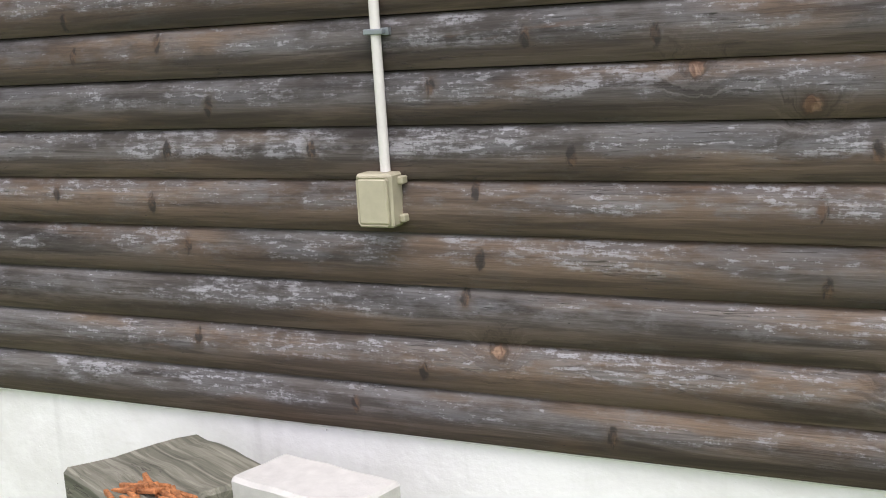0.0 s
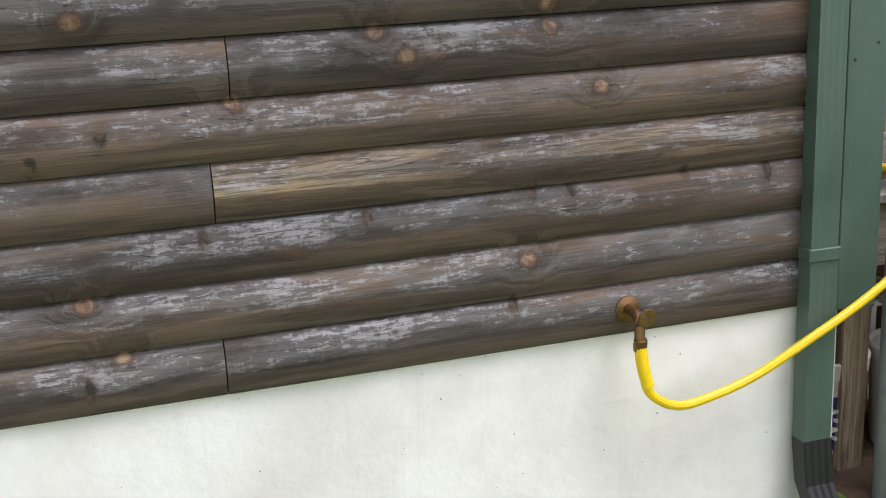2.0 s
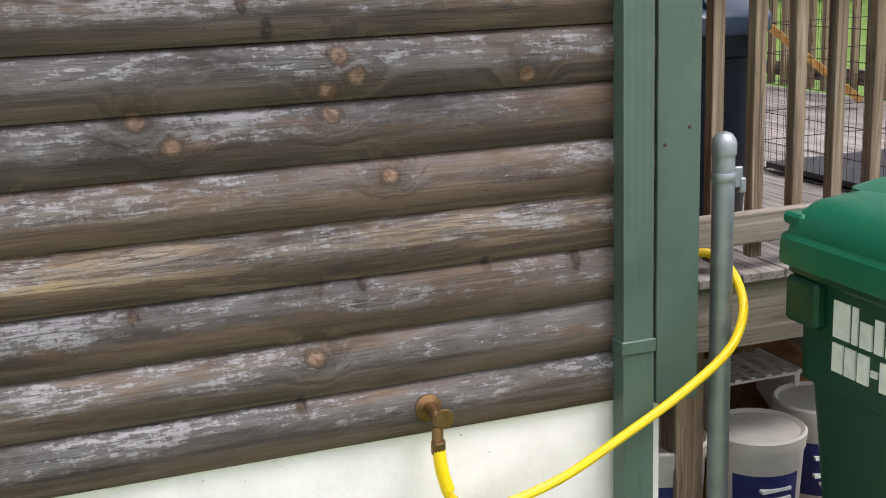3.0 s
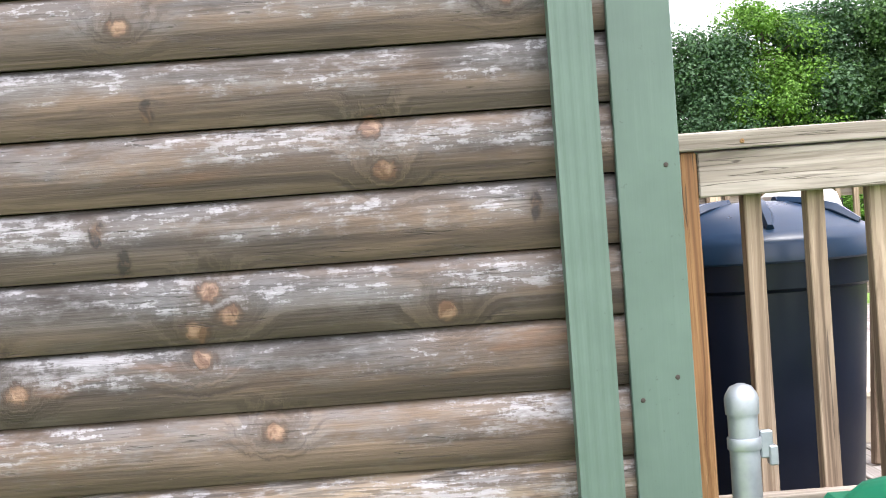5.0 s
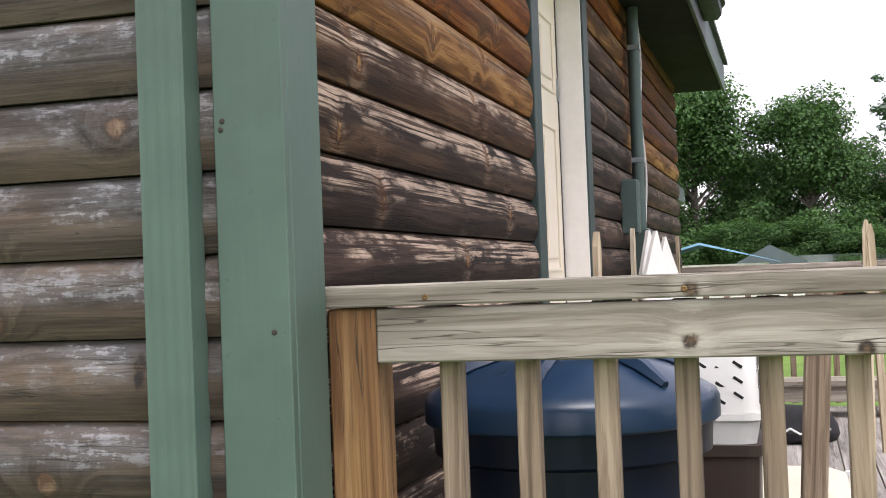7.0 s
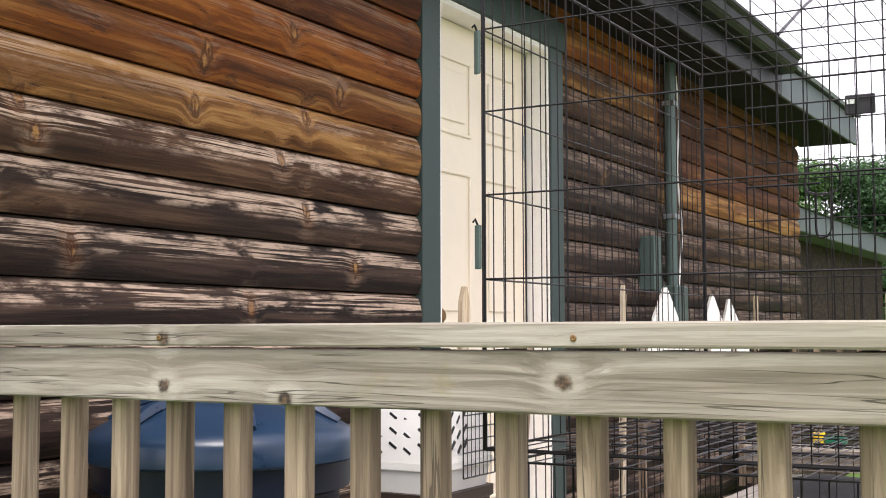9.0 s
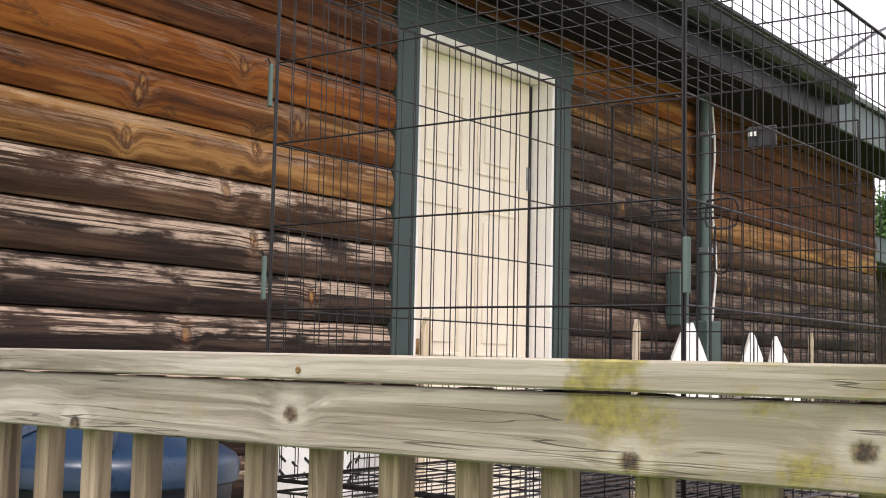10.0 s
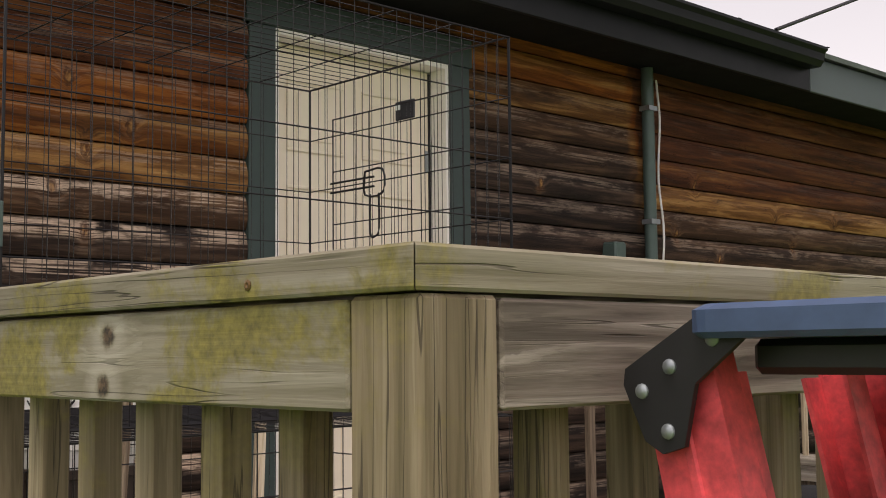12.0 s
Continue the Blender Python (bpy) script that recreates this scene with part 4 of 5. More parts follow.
part("upper_shell", loft(bmesh.new(), [rr(0.21, 0.425, 0.071, 0.04), rr(0.2, 0.41, 0.2, 0.05), rr(0.17, 0.37, 0.26, 0.06), rr(0.1, 0.3, 0.285, 0.04)]), M_SHELL, small, smooth=True)
for i in range(4):
    for j in range(3):
        part("vent_slot", boxed(-0.012, 0.012, -0.003, 0.003, -0.0035, 0.0035), M_BLACK, small, at=pose(-0.06 + i * 0.04, -0.2085 + 0.0025 * j, 0.1 + j * 0.035 + 0.012 * (i % 2), 0, 35))
        part("vent_slot", boxed(-0.003, 0.003, -0.014, 0.014, -0.0035, 0.0035), M_BLACK, small, at=pose(0.1045 - 0.0025 * j, -0.15 + i * 0.045, 0.1 + j * 0.035 + 0.012 * (i % 2), 35))
wire_panel("wire_door", small, (-0.12, 0.12), (0.03, 0.24), 0.03, 0.03, lambda u, v: (0.116, u + 0.06, v))

kennel = thing("pet_carrier", pose(0.72, 1.72, DECK) @ Matrix.Diagonal((1, 1, 0.74, 1)), "beige plastic pet carrier with a wire door, on the deck", "pet carrier")
part("lower_shell", loft(bmesh.new(), [[(-0.24 + i, -0.32 + i, z), (0.24 - i, -0.32 + i, z), (0.24 - i, 0.32 - i, z), (-0.24 + i, 0.32 - i, z)] for z, i in ((0.005, 0.03), (0.2, 0.0), (0.215, -0.015), (0.23, -0.015))]), M_KENNEL, kennel)
part("upper_shell", loft(bmesh.new(), [[(-0.24 + i, -0.32 + i, z), (0.24 - i, -0.32 + i, z), (0.24 - i, 0.32 - i, z), (-0.24 + i, 0.32 - i, z)] for z, i in ((0.231, -0.015), (0.25, 0.0), (0.42, 0.04), (0.46, 0.1))]), M_KENNEL, kennel)
for i in range(6):
    part("vent_slot", boxed(-0.15 + i * 0.05, -0.13 + i * 0.05, -0.3215, -0.318, 0.08, 0.18), M_BLACK, kennel)
bundle = thing("cloth_bundle", (0.74, 4.95, DECK), "black cloth bundle with a pale zigzag band on the deck", "cloth")
bm = bmesh.new()
bmesh.ops.create_icosphere(bm, subdivisions=3, radius=0.3)
for v in bm.verts:
    v.co *= 1 + 0.25 * noise.noise(v.co * 5)
    v.co.z = max(0.002, v.co.z * 0.4 + 0.06)
part("cloth", bm, M_CLOTH, bundle, smooth=True)
bm = bmesh.new()
for i in range(9):
    tube(bm, [(-0.24 + i * 0.05, -0.31, 0.06 + 0.03 * (i % 2)), (-0.19 + i * 0.05, -0.31, 0.09 - 0.03 * (i % 2))], 0.006, 5)
part("zigzag_band", bm, M_LETTER, bundle)
bench = thing("bench", (0.7, 5.9, DECK), "low grey timber bench with toys on it", "bench")
part("seat", boxed(-0.7, 0.7, -0.15, 0.15, 0.19, 0.228, bevel=0.003), M_RAIL_X, bench)
part("apron", boxed(-0.66, 0.66, -0.13, -0.092, 0.1, 0.1895, bevel=0.003), M_RAIL_X, bench)
for x in (-0.62, 0.62):
    part("leg", boxed(x - 0.04, x + 0.04, -0.09, 0.1, 0.0, 0.1895), M_RAIL_Z, bench)
toy = thing("toy_truck", (0.55, 5.88, DECK + 0.228), "yellow and teal plastic toy truck on the bench", "toy")
part("cab", boxed(-0.1, -0.04, -0.04, 0.04, 0.02, 0.095, bevel=0.01), M_HOSE, toy)
part("trailer", boxed(-0.035, 0.09, -0.04, 0.04, 0.022, 0.075, bevel=0.01), M_CART_LID, toy)
for x in (-0.07, 0.02, 0.06):
    for y in (-0.042, 0.042):
        part("wheel", turned([(0.001, -0.01), (0.02, -0.01), (0.02, 0.01), (0.001, 0.01)], 14), M_BLACK, toy, at=pose(x, y, 0.02, 90))
bottle = thing("drink_bottle", (0.95, 2.6, DECK), "clear plastic drink bottle with a red label, on the deck", "bottle")
part("body", turned([(0.03, 0.0), (0.034, 0.01), (0.034, 0.15), (0.014, 0.19), (0.014, 0.2)], 14), M_PAIL, bottle, smooth=True)
part("label_band", turned([(0.0345, 0.05), (0.0352, 0.051), (0.0352, 0.11), (0.0345, 0.111)], 14), M_RED, bottle)
part("cap", turned([(0.015, 0.2), (0.015, 0.215), (0.001, 0.217)], 12), M_LETTER, bottle)

# ---- service mast on the east wall ----
mast = thing("service_mast", (0.03, 4.6, 0), "grey-green electric service mast with a meter box", "electric mast")
part("conduit", tube(bmesh.new(), [(0, 0, 1.35), (0, 0, 2.58)], 0.033, 14), M_METER, mast, smooth=True)
part("riser", tube(bmesh.new(), [(0, 0, 2.8), (0, 0, 3.75)], 0.033, 14), M_GALV, mast, smooth=True)
part("meter_box", boxed(-0.06, 0.035, -0.34, -0.25, 1.36, 1.64, bevel=0.01), M_METER, mast, "green painted metal box")
part("meter_base", boxed(-0.06, 0.045, -0.05, 0.13, 1.05, 1.4, bevel=0.01), M_METER, mast)
part("white_wire", tube(bmesh.new(), smooth_path([(0.02, 0.05, 2.52), (0.03, 0.06, 2.3), (0.02, 0.05, 2.0), (0.035, 0.065, 1.7), (0.02, 0.05, 1.4)], 5), 0.006, 6), M_PVC, mast, "loose white wire", True)
for z in (1.75, 2.35):
    part("strap", boxed(-0.03, 0.036, -0.036, 0.036, z, z + 0.025), M_GALV, mast)
cable = thing("service_cable", (0.03, 4.6, 3.1), "black overhead service cable", "cable")
part("cable", tube(bmesh.new(), smooth_path([(0.44, 0.56, -0.3), (0.27, 1.9, 0.19), (-0.17, 5.4, 1.47), (-1.0, 11, 4.0)], 6), 0.011, 5), M_WIRE, cable)
part("thin_cable", tube(bmesh.new(), smooth_path([(0.3, 2.2, 0.1), (-0.1, 5.4, 1.2), (-0.6, 11, 3.0)], 6), 0.006, 5), M_GALV, cable)
# far wing of the house
wing = thing("far_wing", (0, 0, 0), "low log-sided wing behind the house with a green roof edge", "house wing")
part("wall", boxed(-3.5, -1.05, 8.6, 17.0, GROUND, 2.15), M_SIDE_B, wing)
part("roof_edge", boxed(-3.7, -0.75, 8.5, 17.2, 2.155, 2.4, bevel=0.01), M_FASCIA, wing)
part("roof", loft(bmesh.new(), [[(-0.72, y, 2.401), (-2.2, y, 2.8), (-3.7, y, 2.401)] for y in (8.45, 17.25)]), M_ROOF, wing)

# ---- wall fittings on the south wall ----
jbox = thing("junction_box", (-4.49, -0.026, 0.575), "yellowed plastic junction box on the siding", "junction box")
part("case", boxed(-0.052, 0.052, -0.05, 0.012, 0.0, 0.138, bevel=0.006), M_BOX, jbox)
part("cover", boxed(-0.046, 0.046, -0.06, -0.0502, 0.006, 0.13, bevel=0.008), M_BOX, jbox, "raised clear-yellow cover")
for x in (0.054,):
    for z in (0.02, 0.118):
        part("lug", boxed(x - 0.002, x + 0.014, -0.02, 0.01, z - 0.01, z + 0.01, bevel=0.003), M_BOX, jbox)
cond = thing("conduit", (-4.49, -0.035, 0.72), "white plastic conduit up to the wall from the box", "conduit")
part("pipe", tube(bmesh.new(), [(0.015, 0, -0.006), (0.013, 0, 0.4), (0.01, 0, 1.8)], 0.0133, 14), M_PVC, cond, smooth=True)
part("clamp", box(boxed(-0.014, 0.04, -0.017, 0.012, 0.338, 0.352, bevel=0.002), 0.03, 0.05, 0.0, 0.014, 0.336, 0.354), M_GALV, cond, "metal pipe strap")

tap = thing("hose_bib", (-0.731, -0.02, 0.06), "tarnished brass hose tap in the siding", "tap")
part("flange", turned([(0.034, 0.0), (0.034, 0.006), (0.018, 0.012)], 16), M_BRASS, tap, at=pose(-0.005, 0.0, 0.01, 90))
part("recess", boxed(-0.03, 0.026, -0.004, 0.02, -0.018, 0.036, bevel=0.006), M_BLACK, tap)
part("body", tube(bmesh.new(), smooth_path([(-0.005, 0, 0.012), (-0.005, -0.045, 0.012), (-0.008, -0.075, -0.005), (-0.012, -0.085, -0.05)], 4), 0.014, 12), M_BRASS, tap, smooth=True)
part("stem", tube(bmesh.new(), [(-0.003, -0.055, 0.01), (0.004, -0.095, 0.012)], 0.008, 10), M_BRASS, tap)
bm = turned([(0.006, 0), (0.024, 0.0), (0.026, 0.005), (0.024, 0.01), (0.006, 0.01)], 10)
part("wheel", bm, M_BRASS, tap, at=pose(0.004, -0.09, 0.012, 95))
part("coupling", turned([(0.017, 0.0), (0.018, 0.012), (0.0175, 0.03), (0.015, 0.034)], 14), M_BRASS, tap, at=pose(-0.012, -0.086, -0.075, 8))

hose = thing("garden_hose", (0, 0, 0), "yellow garden hose from the tap to the fence post", "garden hose")
H = [(-0.744, -0.108, 0.0), (-0.738, -0.115, -0.07), (-0.72, -0.118, -0.13), (-0.66, -0.118, -0.172), (-0.585, -0.115, -0.178), (-0.42, -0.11, -0.14), (-0.25, -0.11, -0.06), (-0.08, -0.1, 0.02), (0.06, -0.085, 0.1), (0.125, -0.06, 0.16), (0.165, -0.01, 0.225), (0.158, 0.055, 0.3), (0.1, 0.09, 0.335), (0.02, 0.13, 0.3)]
part("tube", tube(bmesh.new(), smooth_path(H, 6), 0.0125, 10), M_HOSE, hose, smooth=True)
part("sleeve", tube(bmesh.new(), smooth_path([(-0.7445, -0.107, 0.015), (-0.738, -0.115, -0.06), (-0.725, -0.118, -0.11)], 4), 0.0165, 12), M_HOSE, hose, "ribbed yellow sleeve", True)

post = thing("fence_post", (0.112, 0.012, GROUND), "galvanised steel fence post with a domed cap", "fence post")
PH = 0.672 - GROUND
part("pipe", tube(bmesh.new(), [(0, 0, -0.1), (0, 0, PH - 0.05)], 0.0295, 20), M_GALV, post, smooth=True)
part("cap", turned([(0.033, PH - 0.06), (0.034, PH - 0.03), (0.031, PH - 0.02), (0.022, PH - 0.006), (0.008, PH), (0.0, PH)], 20), M_GALV, post, "domed cap", True)
part("band", turned([(0.0325, PH - 0.13), (0.0335, PH - 0.128), (0.0335, PH - 0.108), (0.0325, PH - 0.106)], 20), M_GALV, post, smooth=True)
part("clamp", box(boxed(0.03, 0.056, -0.008, 0.008, PH - 0.15, PH - 0.095, bevel=0.003), 0.046, 0.064, -0.012, 0.012, PH - 0.165, PH - 0.125, bevel=0.003), M_GALV, post)

# ---- wheeled refuse cart ----
cart = thing("wheeled_cart", pose(0.515, -0.43, GROUND) @ Matrix.Diagonal((1.0, 1.0, 1.055, 1.0)), "green plastic wheeled refuse cart with white print", "refuse cart")


part("body", loft(bmesh.new(), [rr(0.4, 0.46, 0.06, 0.05), rr(0.42, 0.5, 0.2, 0.05), rr(0.465, 0.59, 0.625, 0.05), rr(0.47, 0.6, 0.635, 0.05), rr(0.5, 0.64, 0.645, 0.05), rr(0.51, 0.66, 0.96, 0.05)]), M_CART, cart, smooth=True)
part("rim", loft(bmesh.new(), [rr(0.54, 0.69, 0.905, 0.05), rr(0.56, 0.71, 0.915, 0.05), rr(0.56, 0.71, 0.965, 0.05), rr(0.54, 0.69, 0.97, 0.05)]), M_CART, cart, smooth=True)
part("side_lug", boxed(-0.285, -0.245, 0.2, 0.33, 0.79, 0.905, bevel=0.01), M_CART, cart)
lidc = part("lid", loft(bmesh.new(), [rr(0.6, 0.745, 0.935, 0.06), rr(0.605, 0.75, 0.945, 0.06), rr(0.6, 0.745, 1.0, 0.06), rr(0.575, 0.72, 1.012, 0.06), rr(0.57, 0.715, 1.04, 0.07), rr(0.5, 0.64, 1.085, 0.08), rr(0.36, 0.5, 1.115, 0.1), rr(0.2, 0.3, 1.125, 0.08)]), M_CART_LID, cart, "brighter green domed lid", True)
part("lid_ridge", loft(bmesh.new(), [rr(0.3, 0.62, 1.06, 0.06), rr(0.28, 0.6, 1.115, 0.06), rr(0.2, 0.52, 1.135, 0.06)]), M_CART_LID, lidc, smooth=True)
part("grip", boxed(-0.285, -0.2, 0.27, 0.35, 1.03, 1.06, bevel=0.008), M_CART_LID, lidc)
for s in (-1, 1):
    w = part("wheel", turned([(0.001, -0.025), (0.11, -0.025), (0.12, -0.015), (0.12, 0.015), (0.11, 0.025), (0.001, 0.025)], 20), M_BLACK, cart, at=pose(s * 0.24, 0.26, 0.12, 0, 90))
    part("hub", turned([(0.001, -0.03), (0.05, -0.03), (0.05, 0.03), (0.001, 0.03)], 14), M_GALV, w)
# print on the side, as plain bars
for z, row in ((0.785, ((0.06, 0.09), (0.02, 0.09), (0.042, 0.062), (0.03, 0.08), (0.042, 0.062), (0.05, 0.062), (0.05, 0.062))),
               (0.7, ((0.038, 0.07),) * 3 + ((0.022, 0.016),) + ((0.038, 0.07),) * 4)):
    y = 0.165
    for wd, h in row:
        part("print_bar", boxed(-0.2575, -0.24, y - wd, y, z + (0.026 if h < 0.03 else 0.0), z + h + (0.026 if h < 0.03 else 0.0)), M_LETTER, cart)
        y -= wd + 0.01

# ---- pails and clutter under the deck's edge ----
solid("bare_earth", boxed(0.02, 3.2, -0.05, 2.5, GROUND - 0.2, GROUND + 0.001), M_EARTH, "brown bare earth under the deck", "earth", "structure")
pail = thing("plastic_pail", (0.44, 0.3, GROUND + 0.001), "cloudy white plastic pail with a blue label", "pail", "pails")
part("body", turned([(0.12, 0.0), (0.125, 0.01), (0.14, 0.29), (0.146, 0.3), (0.146, 0.33), (0.14, 0.335)], 28), M_PAIL, pail, smooth=True)
part("lid", turned([(0.148, 0.32), (0.15, 0.345), (0.142, 0.352), (0.13, 0.342), (0.0, 0.342)], 28), M_PAIL, pail, smooth=True)
bm = bmesh.new()
arc = [radians(a) for a in range(205, 296, 10)]
loft(bm, [[(r * math.cos(a), r * math.sin(a), z) for a, r in [(q, ro) for q in arc] + [(q, ri) for q in arc[::-1]]] for z, ro, ri in ((0.06, 0.1302, 0.129), (0.24, 0.1387, 0.1372))])
part("label_band", bm, M_BLUE, pail, "dark blue printed label")
for i in range(4):
    part("print_bar", boxed(-0.07 + 0.02 * (i % 2), 0.03, -0.139, -0.12, 0.19 - i * 0.03, 0.2 - i * 0.03), M_LETTER, pail)
copy_thing(pail, pose(0.13, 0.36, GROUND + 0.001, 0, 0, 5))
copy_thing(pail, pose(0.76, 0.42, GROUND + 0.001, 0, 0, -12))
mound = thing("earth_mound", (0.75, 1.0, GROUND), "orange-brown mound of bare earth under the deck", "earth")
bm = bmesh.new()
bmesh.ops.create_grid(bm, x_segments=36, y_segments=20, size=1.0)
for v in bm.verts:
    x, y = v.co.x, v.co.y
    edge = max(0.0, 1 - max(abs(x), abs(y)) ** 2)
    v.co = Vector((x * 0.72, y * 0.45, 0.34 * edge ** 0.7 + 0.05 * edge * noise.noise((x * 4, y * 4, 0.5)) + 0.02 * edge * noise.noise((x * 13, y * 13, 2))))
part("heap", bm, M_MOUND, mound, smooth=True)
tray = thing("slatted_tray", (0.62, 0.66, GROUND + 0.42), "grey slatted plastic tray on the pails", "tray")
for i in range(6):
    part("slat", boxed(-0.16, 0.16, -0.12 + i * 0.045, -0.1 + i * 0.045, -0.03, -0.022), M_PAIL, tray)
for i in range(6):
    part("cross_slat", boxed(-0.16 + i * 0.06, -0.14 + i * 0.06, -0.12, 0.125, -0.0215, -0.014), M_PAIL, tray)
for x in (-0.15, 0.15):
    part("leg", boxed(x - 0.01, x + 0.01, -0.11, 0.11, -0.37, -0.0305), M_PAIL, tray)

# ---- blocks by the wall ----
stump = thing("old_timber_block", pose(-4.98, -0.38, GROUND, 0, 0, -24), "mossy rotten timber block standing by the wall", "timber block")
bm = boxed(-0.22, 0.22, -0.2, 0.2, 0.0, 0.63, bevel=0.012)
bmesh.ops.subdivide_edges(bm, edges=bm.edges[:], cuts=5, use_grid_fill=True)
for v in bm.verts:
    v.co += Vector(noise.noise_vector(v.co * 9)) * 0.01
part("body", bm, M_OLDWOOD, stump)
rnd = random.Random(5)
splinter = mesh_of("splinter", boxed(-0.05, 0.05, -0.006, 0.006, -0.006, 0.006, bevel=0.002), M_ROT)
for i in range(26):
    ob = new("splinter", splinter)
    ob.parent = stump
    ob.matrix_basis = pose(rnd.uniform(0.05, 0.22), rnd.uniform(-0.2, -0.06), 0.632 + rnd.uniform(-0.004, 0.01), 0, rnd.uniform(-14, 14), rnd.uniform(-25, 25))
blk = thing("concrete_block", pose(-4.55, -0.36, GROUND, 0, 0, -12), "pale concrete block beside the timber block", "concrete block")
bm = boxed(-0.2, 0.2, -0.1, 0.1, 0.0, 0.65, bevel=0.01)
bmesh.ops.subdivide_edges(bm, edges=bm.edges[:], cuts=4, use_grid_fill=True)
for v in bm.verts:
    v.co += Vector(noise.noise_vector(v.co * 11)) * 0.004
part("body", bm, M_STONE, blk)
part("chipped_edge", boxed(0.14, 0.21, -0.11, -0.05, 0.6, 0.655, bevel=0.01), M_STONE, blk)

# ---- step ladder folded against the railing ----
LA = pose(3.285, 0.37, 1.138, 0, -13, 0)
ladder = thing("step_ladder", LA, "folded red fibreglass step ladder with a blue top", "step ladder")
LL = 1.86
LEVEL = pose(0, 0, 0, 0, 13)


def channel(x0, y0, flip, w, z1):
    """A side rail: a web with two flanges and a raised rib, as one section."""
    s = 1 if flip else -1
    sec = [(0, 0), (w * 0.4, 0), (w * 0.42, -0.003), (w * 0.52, -0.003), (w * 0.54, 0), (w, 0), (w, 0.035), (w - 0.005, 0.035), (w - 0.005, 0.005), (0.005, 0.005), (0.005, 0.035), (0, 0.035)]
    return loft(bmesh.new(), [[(x0 + x, y0 + s * y, z) for x, y in sec] for z in (-LL, z1)])


part("top_cap", loft(bmesh.new(), [rr(0.23, 0.40, -0.036, 0.025, 0.075, 0.17), rr(0.24, 0.41, -0.031, 0.025, 0.075, 0.17), rr(0.24, 0.41, -0.013, 0.025, 0.075, 0.17), rr(0.225, 0.395, -0.008, 0.025, 0.075, 0.17)]), M_CAPBLUE, ladder, "scuffed blue plastic top", at=LEVEL)
part("tray", boxed(-0.02, 0.185, 0.03, 0.31, -0.066, -0.0365, bevel=0.006), M_BLACK, ladder, "black moulded underside", at=LEVEL)
part("front_rail", channel(-0.125, 0.0, True, 0.075, -0.03), M_RED, ladder)
part("front_rail", channel(-0.125, 0.335, False, 0.075, -0.03), M_RED, ladder)
part("rear_rail", channel(-0.12, 0.045, True, 0.05, -0.05), M_RED, ladder)
part("rear_rail", channel(-0.12, 0.29, False, 0.05, -0.05), M_RED, ladder)
for y, s in ((-0.008, -1), (0.346, 1)):
    pl = loft(bmesh.new(), [[(-0.035, yy, -0.012), (-0.118, yy, -0.061), (-0.12, yy, -0.075), (-0.098, yy, -0.122), (-0.08, yy, -0.132), (-0.058, yy, -0.125), (-0.046, yy, -0.073), (0.002, yy, -0.035), (0.004, yy, -0.012)] for yy in (y, y + 0.006 * s)])
    boot = part("bracket", pl, M_BLACK, ladder, "black riveted corner bracket", at=LEVEL)
    for x, z in ((-0.028, -0.036), (-0.071, -0.059), (-0.1, -0.08), (-0.074, -0.113)):
        part("rivet", turned([(0.007, 0), (0.0065, 0.002), (0.004, 0.004), (0.001, 0.0045)], 12), M_GALV, boot, smooth=True, at=pose(x, y + 0.0055 * s, z, -90 * s))
for i in range(5):
    part("step", boxed(-0.12, -0.055, 0.006, 0.33, -0.34 - i * 0.3, -0.315 - i * 0.3, bevel=0.003), M_GALV, ladder)

# board leaning inside the deck
solid("leaning_board", box(bmesh.new(), -0.6, 0.6, -0.02, 0.02, -0.045, 0.045, m=look((2.44, 3.07, 0.67), (3.0, 2.69, 0.11)) @ pose(0, 0, 0, 0, 90, 0)), M_CEDAR, "orange new board leaning down to the deck", "board")

# ---- distance: trees, sheds, swing frame ----
def leaf_cloud(seed, crown, count, size):
    """Small bent leaves round the shells of many lobes, (x, y, z, radius) each; they face outwards and up."""
    g = np.random.default_rng(seed)
    C = np.array(crown)
    w = C[:, 3] ** 2
    i = g.choice(len(C), count, p=w / w.sum())
    d = g.normal(size=(count, 3))
    d /= np.linalg.norm(d, axis=1)[:, None]
    r = C[i, 3] * (0.4 + 0.8 * g.random(count) ** 0.8)
    bump = 1 + 0.22 * np.sin(d[:, 0] * 5 + i) * np.cos(d[:, 1] * 6 + 2 * i) + 0.12 * np.sin(d[:, 2] * 11 + 3 * i)
    p = C[i, :3] + d * (r * bump)[:, None] * np.array((1, 1, 0.72))
    nrm = d * 0.7 + np.array((0, 0, 0.6)) + g.normal(size=(count, 3)) * 0.45
    nrm /= np.linalg.norm(nrm, axis=1)[:, None]
    u = np.cross(nrm, g.normal(size=(count, 3)))
    u /= np.linalg.norm(u, axis=1)[:, None]
    v = np.cross(nrm, u)
    s = (size * g.uniform(0.6, 1.5, count))[:, None]
    bend = nrm * s * 0.1
    quad = np.stack((p - u * s * 0.6, p - v * s * 0.36 + bend, p + u * s * 0.6, p + v * s * 0.36 + bend), 1).reshape(-1, 3)
    return quad.tolist(), np.arange(4 * count).reshape(-1, 4).tolist()


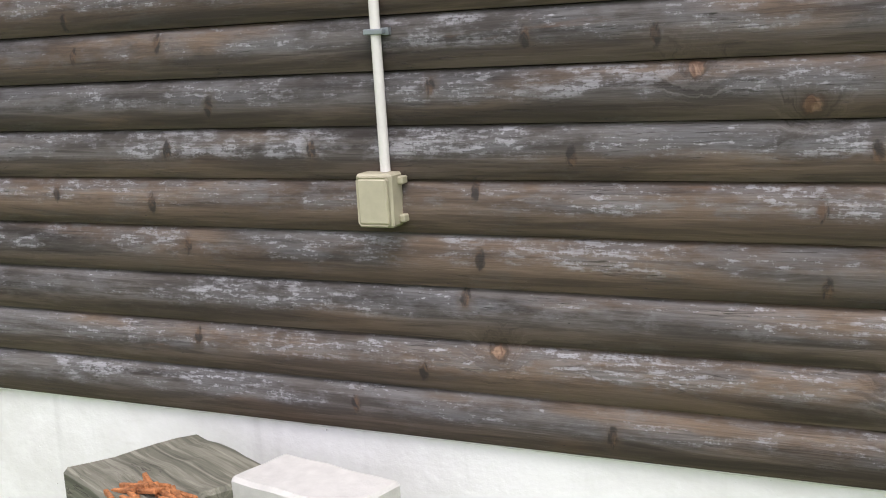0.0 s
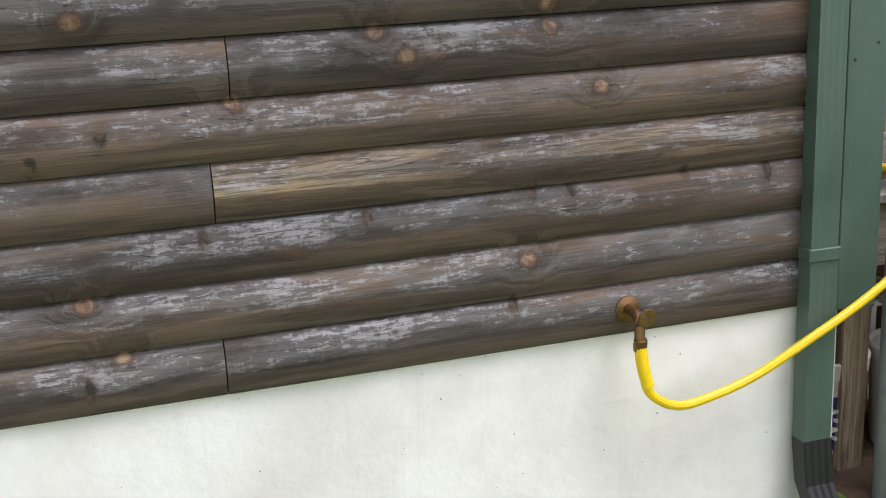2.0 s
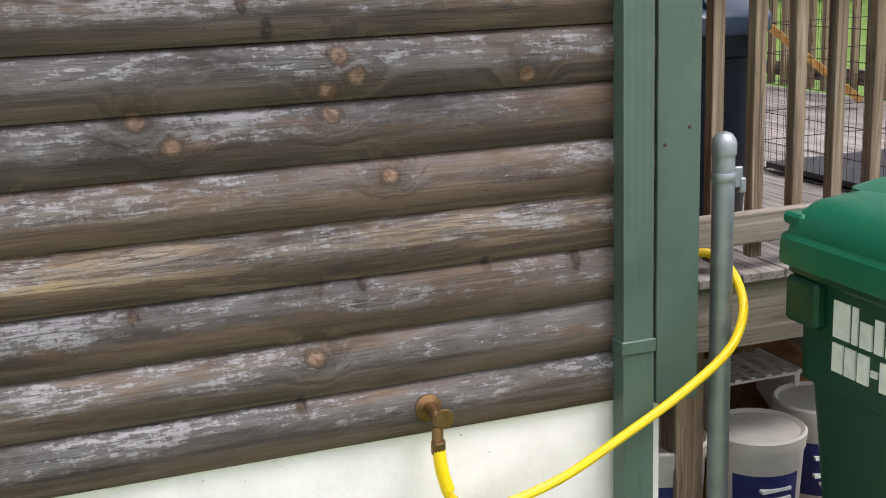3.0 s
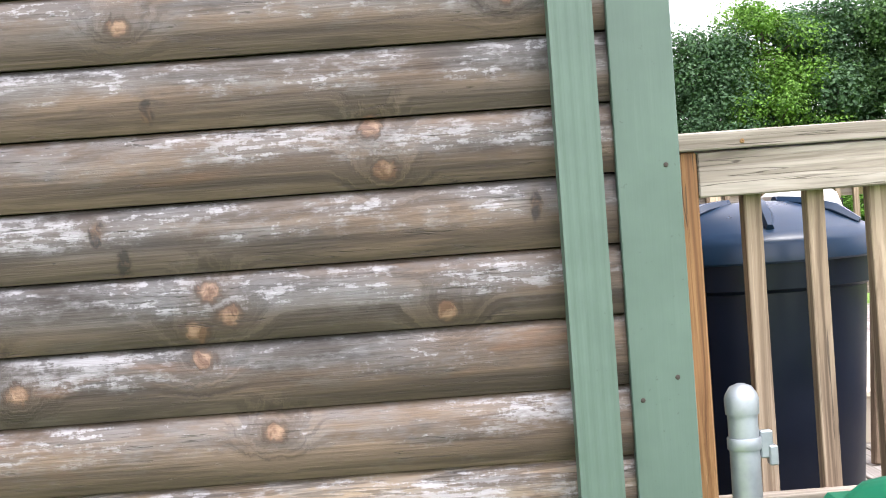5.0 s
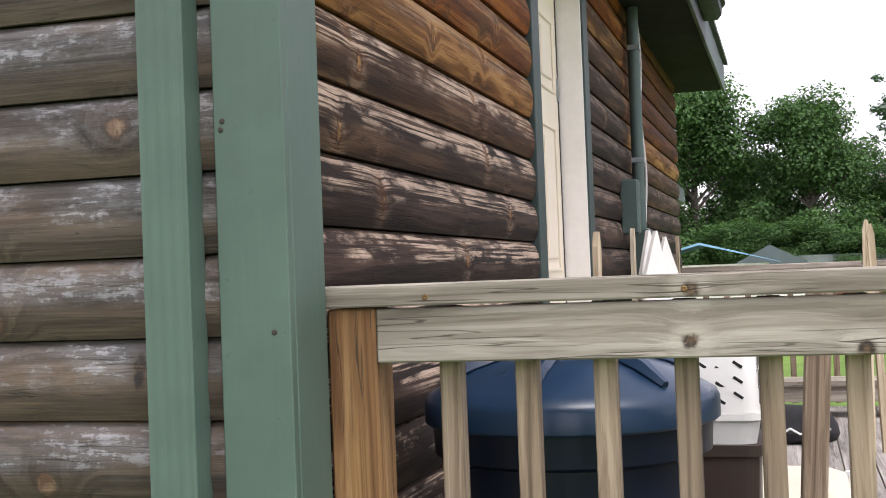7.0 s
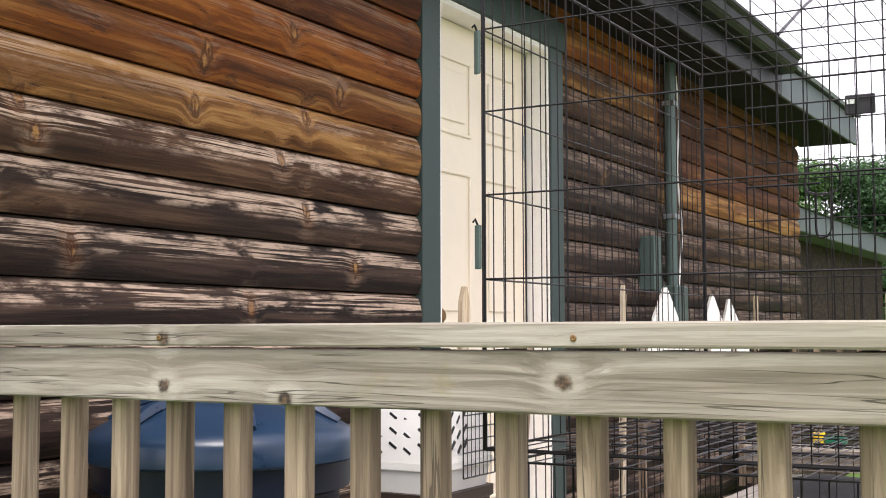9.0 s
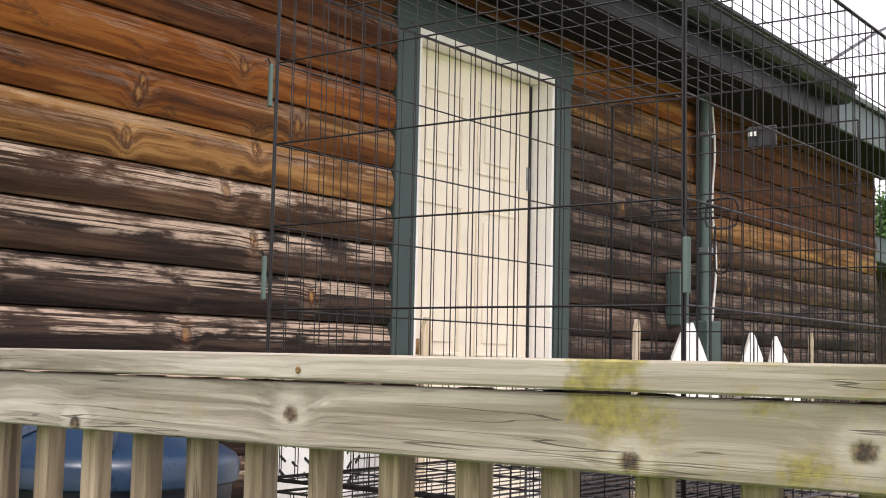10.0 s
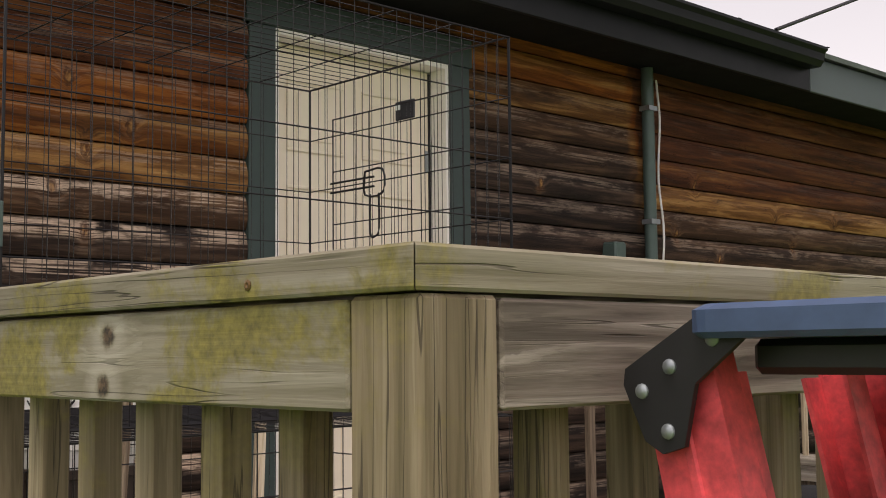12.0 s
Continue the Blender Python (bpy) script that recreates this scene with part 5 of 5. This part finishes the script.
def tree(at, height, spread, seed, leaf, count, size, label, airy=False):
    rnd = random.Random(seed)
    t = thing("tree", at, label, "tree", "trees round the lawn")
    bm = bmesh.new()
    trunk = smooth_path([(0, 0, -0.2), (rnd.uniform(-0.2, 0.2), 0, height * 0.3), (rnd.uniform(-0.3, 0.3), rnd.uniform(-0.3, 0.3), height * 0.65), (0, 0, height * 0.92)], 4)
    n = len(trunk)
    r0 = (0.016 if airy else 0.03) * height ** 0.9
    tube(bm, trunk, [r0 * (1 - 0.88 * i / (n - 1)) for i in range(n)], 8)
    part("trunk", bm, M_BARK, t, smooth=True)
    lobes = []
    for i in range(84 if not airy else 80):
        z = height * (rnd.uniform(0.12, 0.92) if not airy else rnd.uniform(0.3, 1.0))
        a = rnd.uniform(0, 6.28)
        reach = spread * rnd.uniform(0.1, 0.98) * (1.05 - 0.62 * (z / height) ** 2)
        p = Vector((math.cos(a) * reach, math.sin(a) * reach, z))
        base = Vector((0, 0, max(0.15 * height, z - reach * 0.8)))
        part("limb", tube(bmesh.new(), [base, base.lerp(p, 0.5) + Vector((0, 0, 0.1 * reach)), p], [r0 * 0.3, r0 * 0.2, r0 * 0.05], 5), M_BARK, t)
        lobes.append((p.x, p.y, p.z, spread * (rnd.uniform(0.07, 0.17) if airy else rnd.uniform(0.2, 0.36))))
    me = bpy.data.meshes.new("crown")
    v, f = leaf_cloud(seed, lobes, count, size)
    me.from_pydata(v, [], f)
    me.materials.append(leaf)
    ob = new("crown", me)
    ob.parent = t
    return t


T1 = tree(pose(-2.0, 36, GROUND), 7.9, 2.5, 11, M_LEAF, 62000, 0.095, "tall broad-leaved tree in dark summer leaf")
T2 = tree(pose(8.5, 36, GROUND), 7.6, 2.5, 12, M_LEAF3, 52000, 0.095, "tall broad-leaved tree in dark summer leaf")
T3 = tree(pose(6.4, 35, GROUND), 4.2, 1.5, 13, M_LEAF2, 22000, 0.075, "young tree in bright green leaf")
tree(pose(4.2, 37, GROUND), 7.5, 1.6, 14, M_LEAF3, 9000, 0.075, "thin airy tree with open branches", True)
T5 = tree(pose(10.9, 36.5, GROUND), 8.7, 2.5, 15, M_LEAF2, 46000, 0.09, "tall tree in lighter green leaf")
rnd = random.Random(77)
spots = [(1.4, 36, 6.9, T1), (13.2, 37, 8.6, T2), (15.4, 36, 8.3, T1), (17.6, 36, 8.0, T2), (20, 34, 7.0, T1), (22.5, 34, 7.2, T5), (-4.6, 37, 7.3, T2), (-7.4, 36, 7.2, T1), (-11, 36, 7.2, T2),
         (25, 32, 7.6, T2), (-15, 36, 7, T1), (28, 29, 7.6, T1), (12, 39.5, 6.4, T1), (-20, 34, 7, T5), (-0.3, 39, 5.6, T2), (3.3, 39, 4.6, T1), (4.9, 39, 4.0, T1), (7.4, 38.5, 4.2, T2)]
for i, (x, y, h, src) in enumerate(spots):
    s = h / 7.6
    copy_thing(src, pose(x, y, GROUND, 0, 0, rnd.uniform(0, 360)) @ Matrix.Diagonal((s, s, s, 1)))
for x, y, s in ((2.9, 33.5, 0.4), (5.0, 34, 0.5), (8.6, 34, 0.6), (-0.6, 34, 0.45), (11.5, 33, 0.6), (14.8, 33, 0.6), (17.4, 32, 0.6), (-3.4, 34, 0.5), (1.1, 34, 0.45)):
    copy_thing(T1 if s < 0.5 else T3, pose(x, y, GROUND, 0, 0, rnd.uniform(0, 360)) @ Matrix.Diagonal((s * 1.4, s * 1.4, s * 0.9, 1)))
# wood behind the single trees
me = bpy.data.meshes.new("far_woods")
lob = [(-50 + i * 1.7 + rnd.uniform(-0.6, 0.6), 45 + rnd.uniform(-2, 3), rnd.uniform(0.2, 2.5), rnd.uniform(1.2, 2.0)) for i in range(64)] + [(-35 + i * 1.7, 43, 0.2, 1.5) for i in range(44)]
v, f = leaf_cloud(78, lob, 110000, 0.19)
me.from_pydata(v, [], f)
me.materials.append(M_LEAF)
tagged(new("far_woods", me), "dense green woods beyond the lawn", "woods", "", "stuff")

canopy = thing("canopy_shed", (-1.0, 24.5, GROUND), "open shed with a pale blue cloth roof on the lawn", "shed")
part("roof", loft(bmesh.new(), [[(-1.6, y, 1.85), (0, y, z), (1.6, y, 1.85), (0, y, z - 0.05)] for y, z in ((-1.2, 2.3), (1.2, 2.3))]), M_BLUEROOF, canopy)
part("wall", boxed(-1.35, 1.35, -1.0, 1.0, 0, 1.84), M_PAIL, canopy)
shed = thing("white_shed", (0.35, 28, GROUND), "small white shed with a grey roof", "shed")
part("wall", boxed(-0.8, 0.8, -1, 1, 0, 1.75), M_WHITE, shed)
part("roof", loft(bmesh.new(), [[(-0.95, y, 1.76), (0, y, 2.25), (0.95, y, 1.76)] for y in (-1.1, 1.1)]), M_FASCIA, shed)
house = thing("brick_house", (3.5, 33, GROUND), "low red brick house among the trees", "house")
part("wall", boxed(-3, 3, -0.5, 0.5, 0, 1.5), M_BRICK, house)
part("roof", loft(bmesh.new(), [[(x, -0.7, 1.51), (x, 0, 2.0), (x, 0.7, 1.51)] for x in (-3.1, 3.1)]), M_ROOF, house)
# ---- siding planks, row by row ----
rnd = random.Random(3)
JA = {0: -1.765, 2: -2.415, 3: -1.757, 5: -1.7, 12: -3.1, 14: -2.0, 16: -4.2}
for r in range(18):
    js = [WLEFT] + ([JA[r]] if r in JA else []) + [-0.021]
    for a, b in zip(js, js[1:]):
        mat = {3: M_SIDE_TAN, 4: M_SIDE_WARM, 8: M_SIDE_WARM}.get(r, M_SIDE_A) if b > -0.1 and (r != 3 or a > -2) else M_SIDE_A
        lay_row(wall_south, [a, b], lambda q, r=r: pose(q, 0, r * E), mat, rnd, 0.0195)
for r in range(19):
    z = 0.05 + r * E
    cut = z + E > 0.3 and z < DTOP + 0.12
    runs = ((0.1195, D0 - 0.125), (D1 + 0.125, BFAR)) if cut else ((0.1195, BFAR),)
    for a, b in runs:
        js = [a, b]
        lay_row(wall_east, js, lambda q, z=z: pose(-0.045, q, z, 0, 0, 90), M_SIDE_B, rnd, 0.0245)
# deck boards
me = mesh_of("deck_board", boxed(0, 0.138, DY0 - 0.02, DY1 + 0.02, DECK - 0.028, DECK, bevel=0.003), M_DECK)
for i in range(21):
    ob = new("deck_board", me)
    ob.parent, ob.matrix_basis = deck, pose(0.125 + i * 0.1435, 0, 0.0006 * (i % 3))
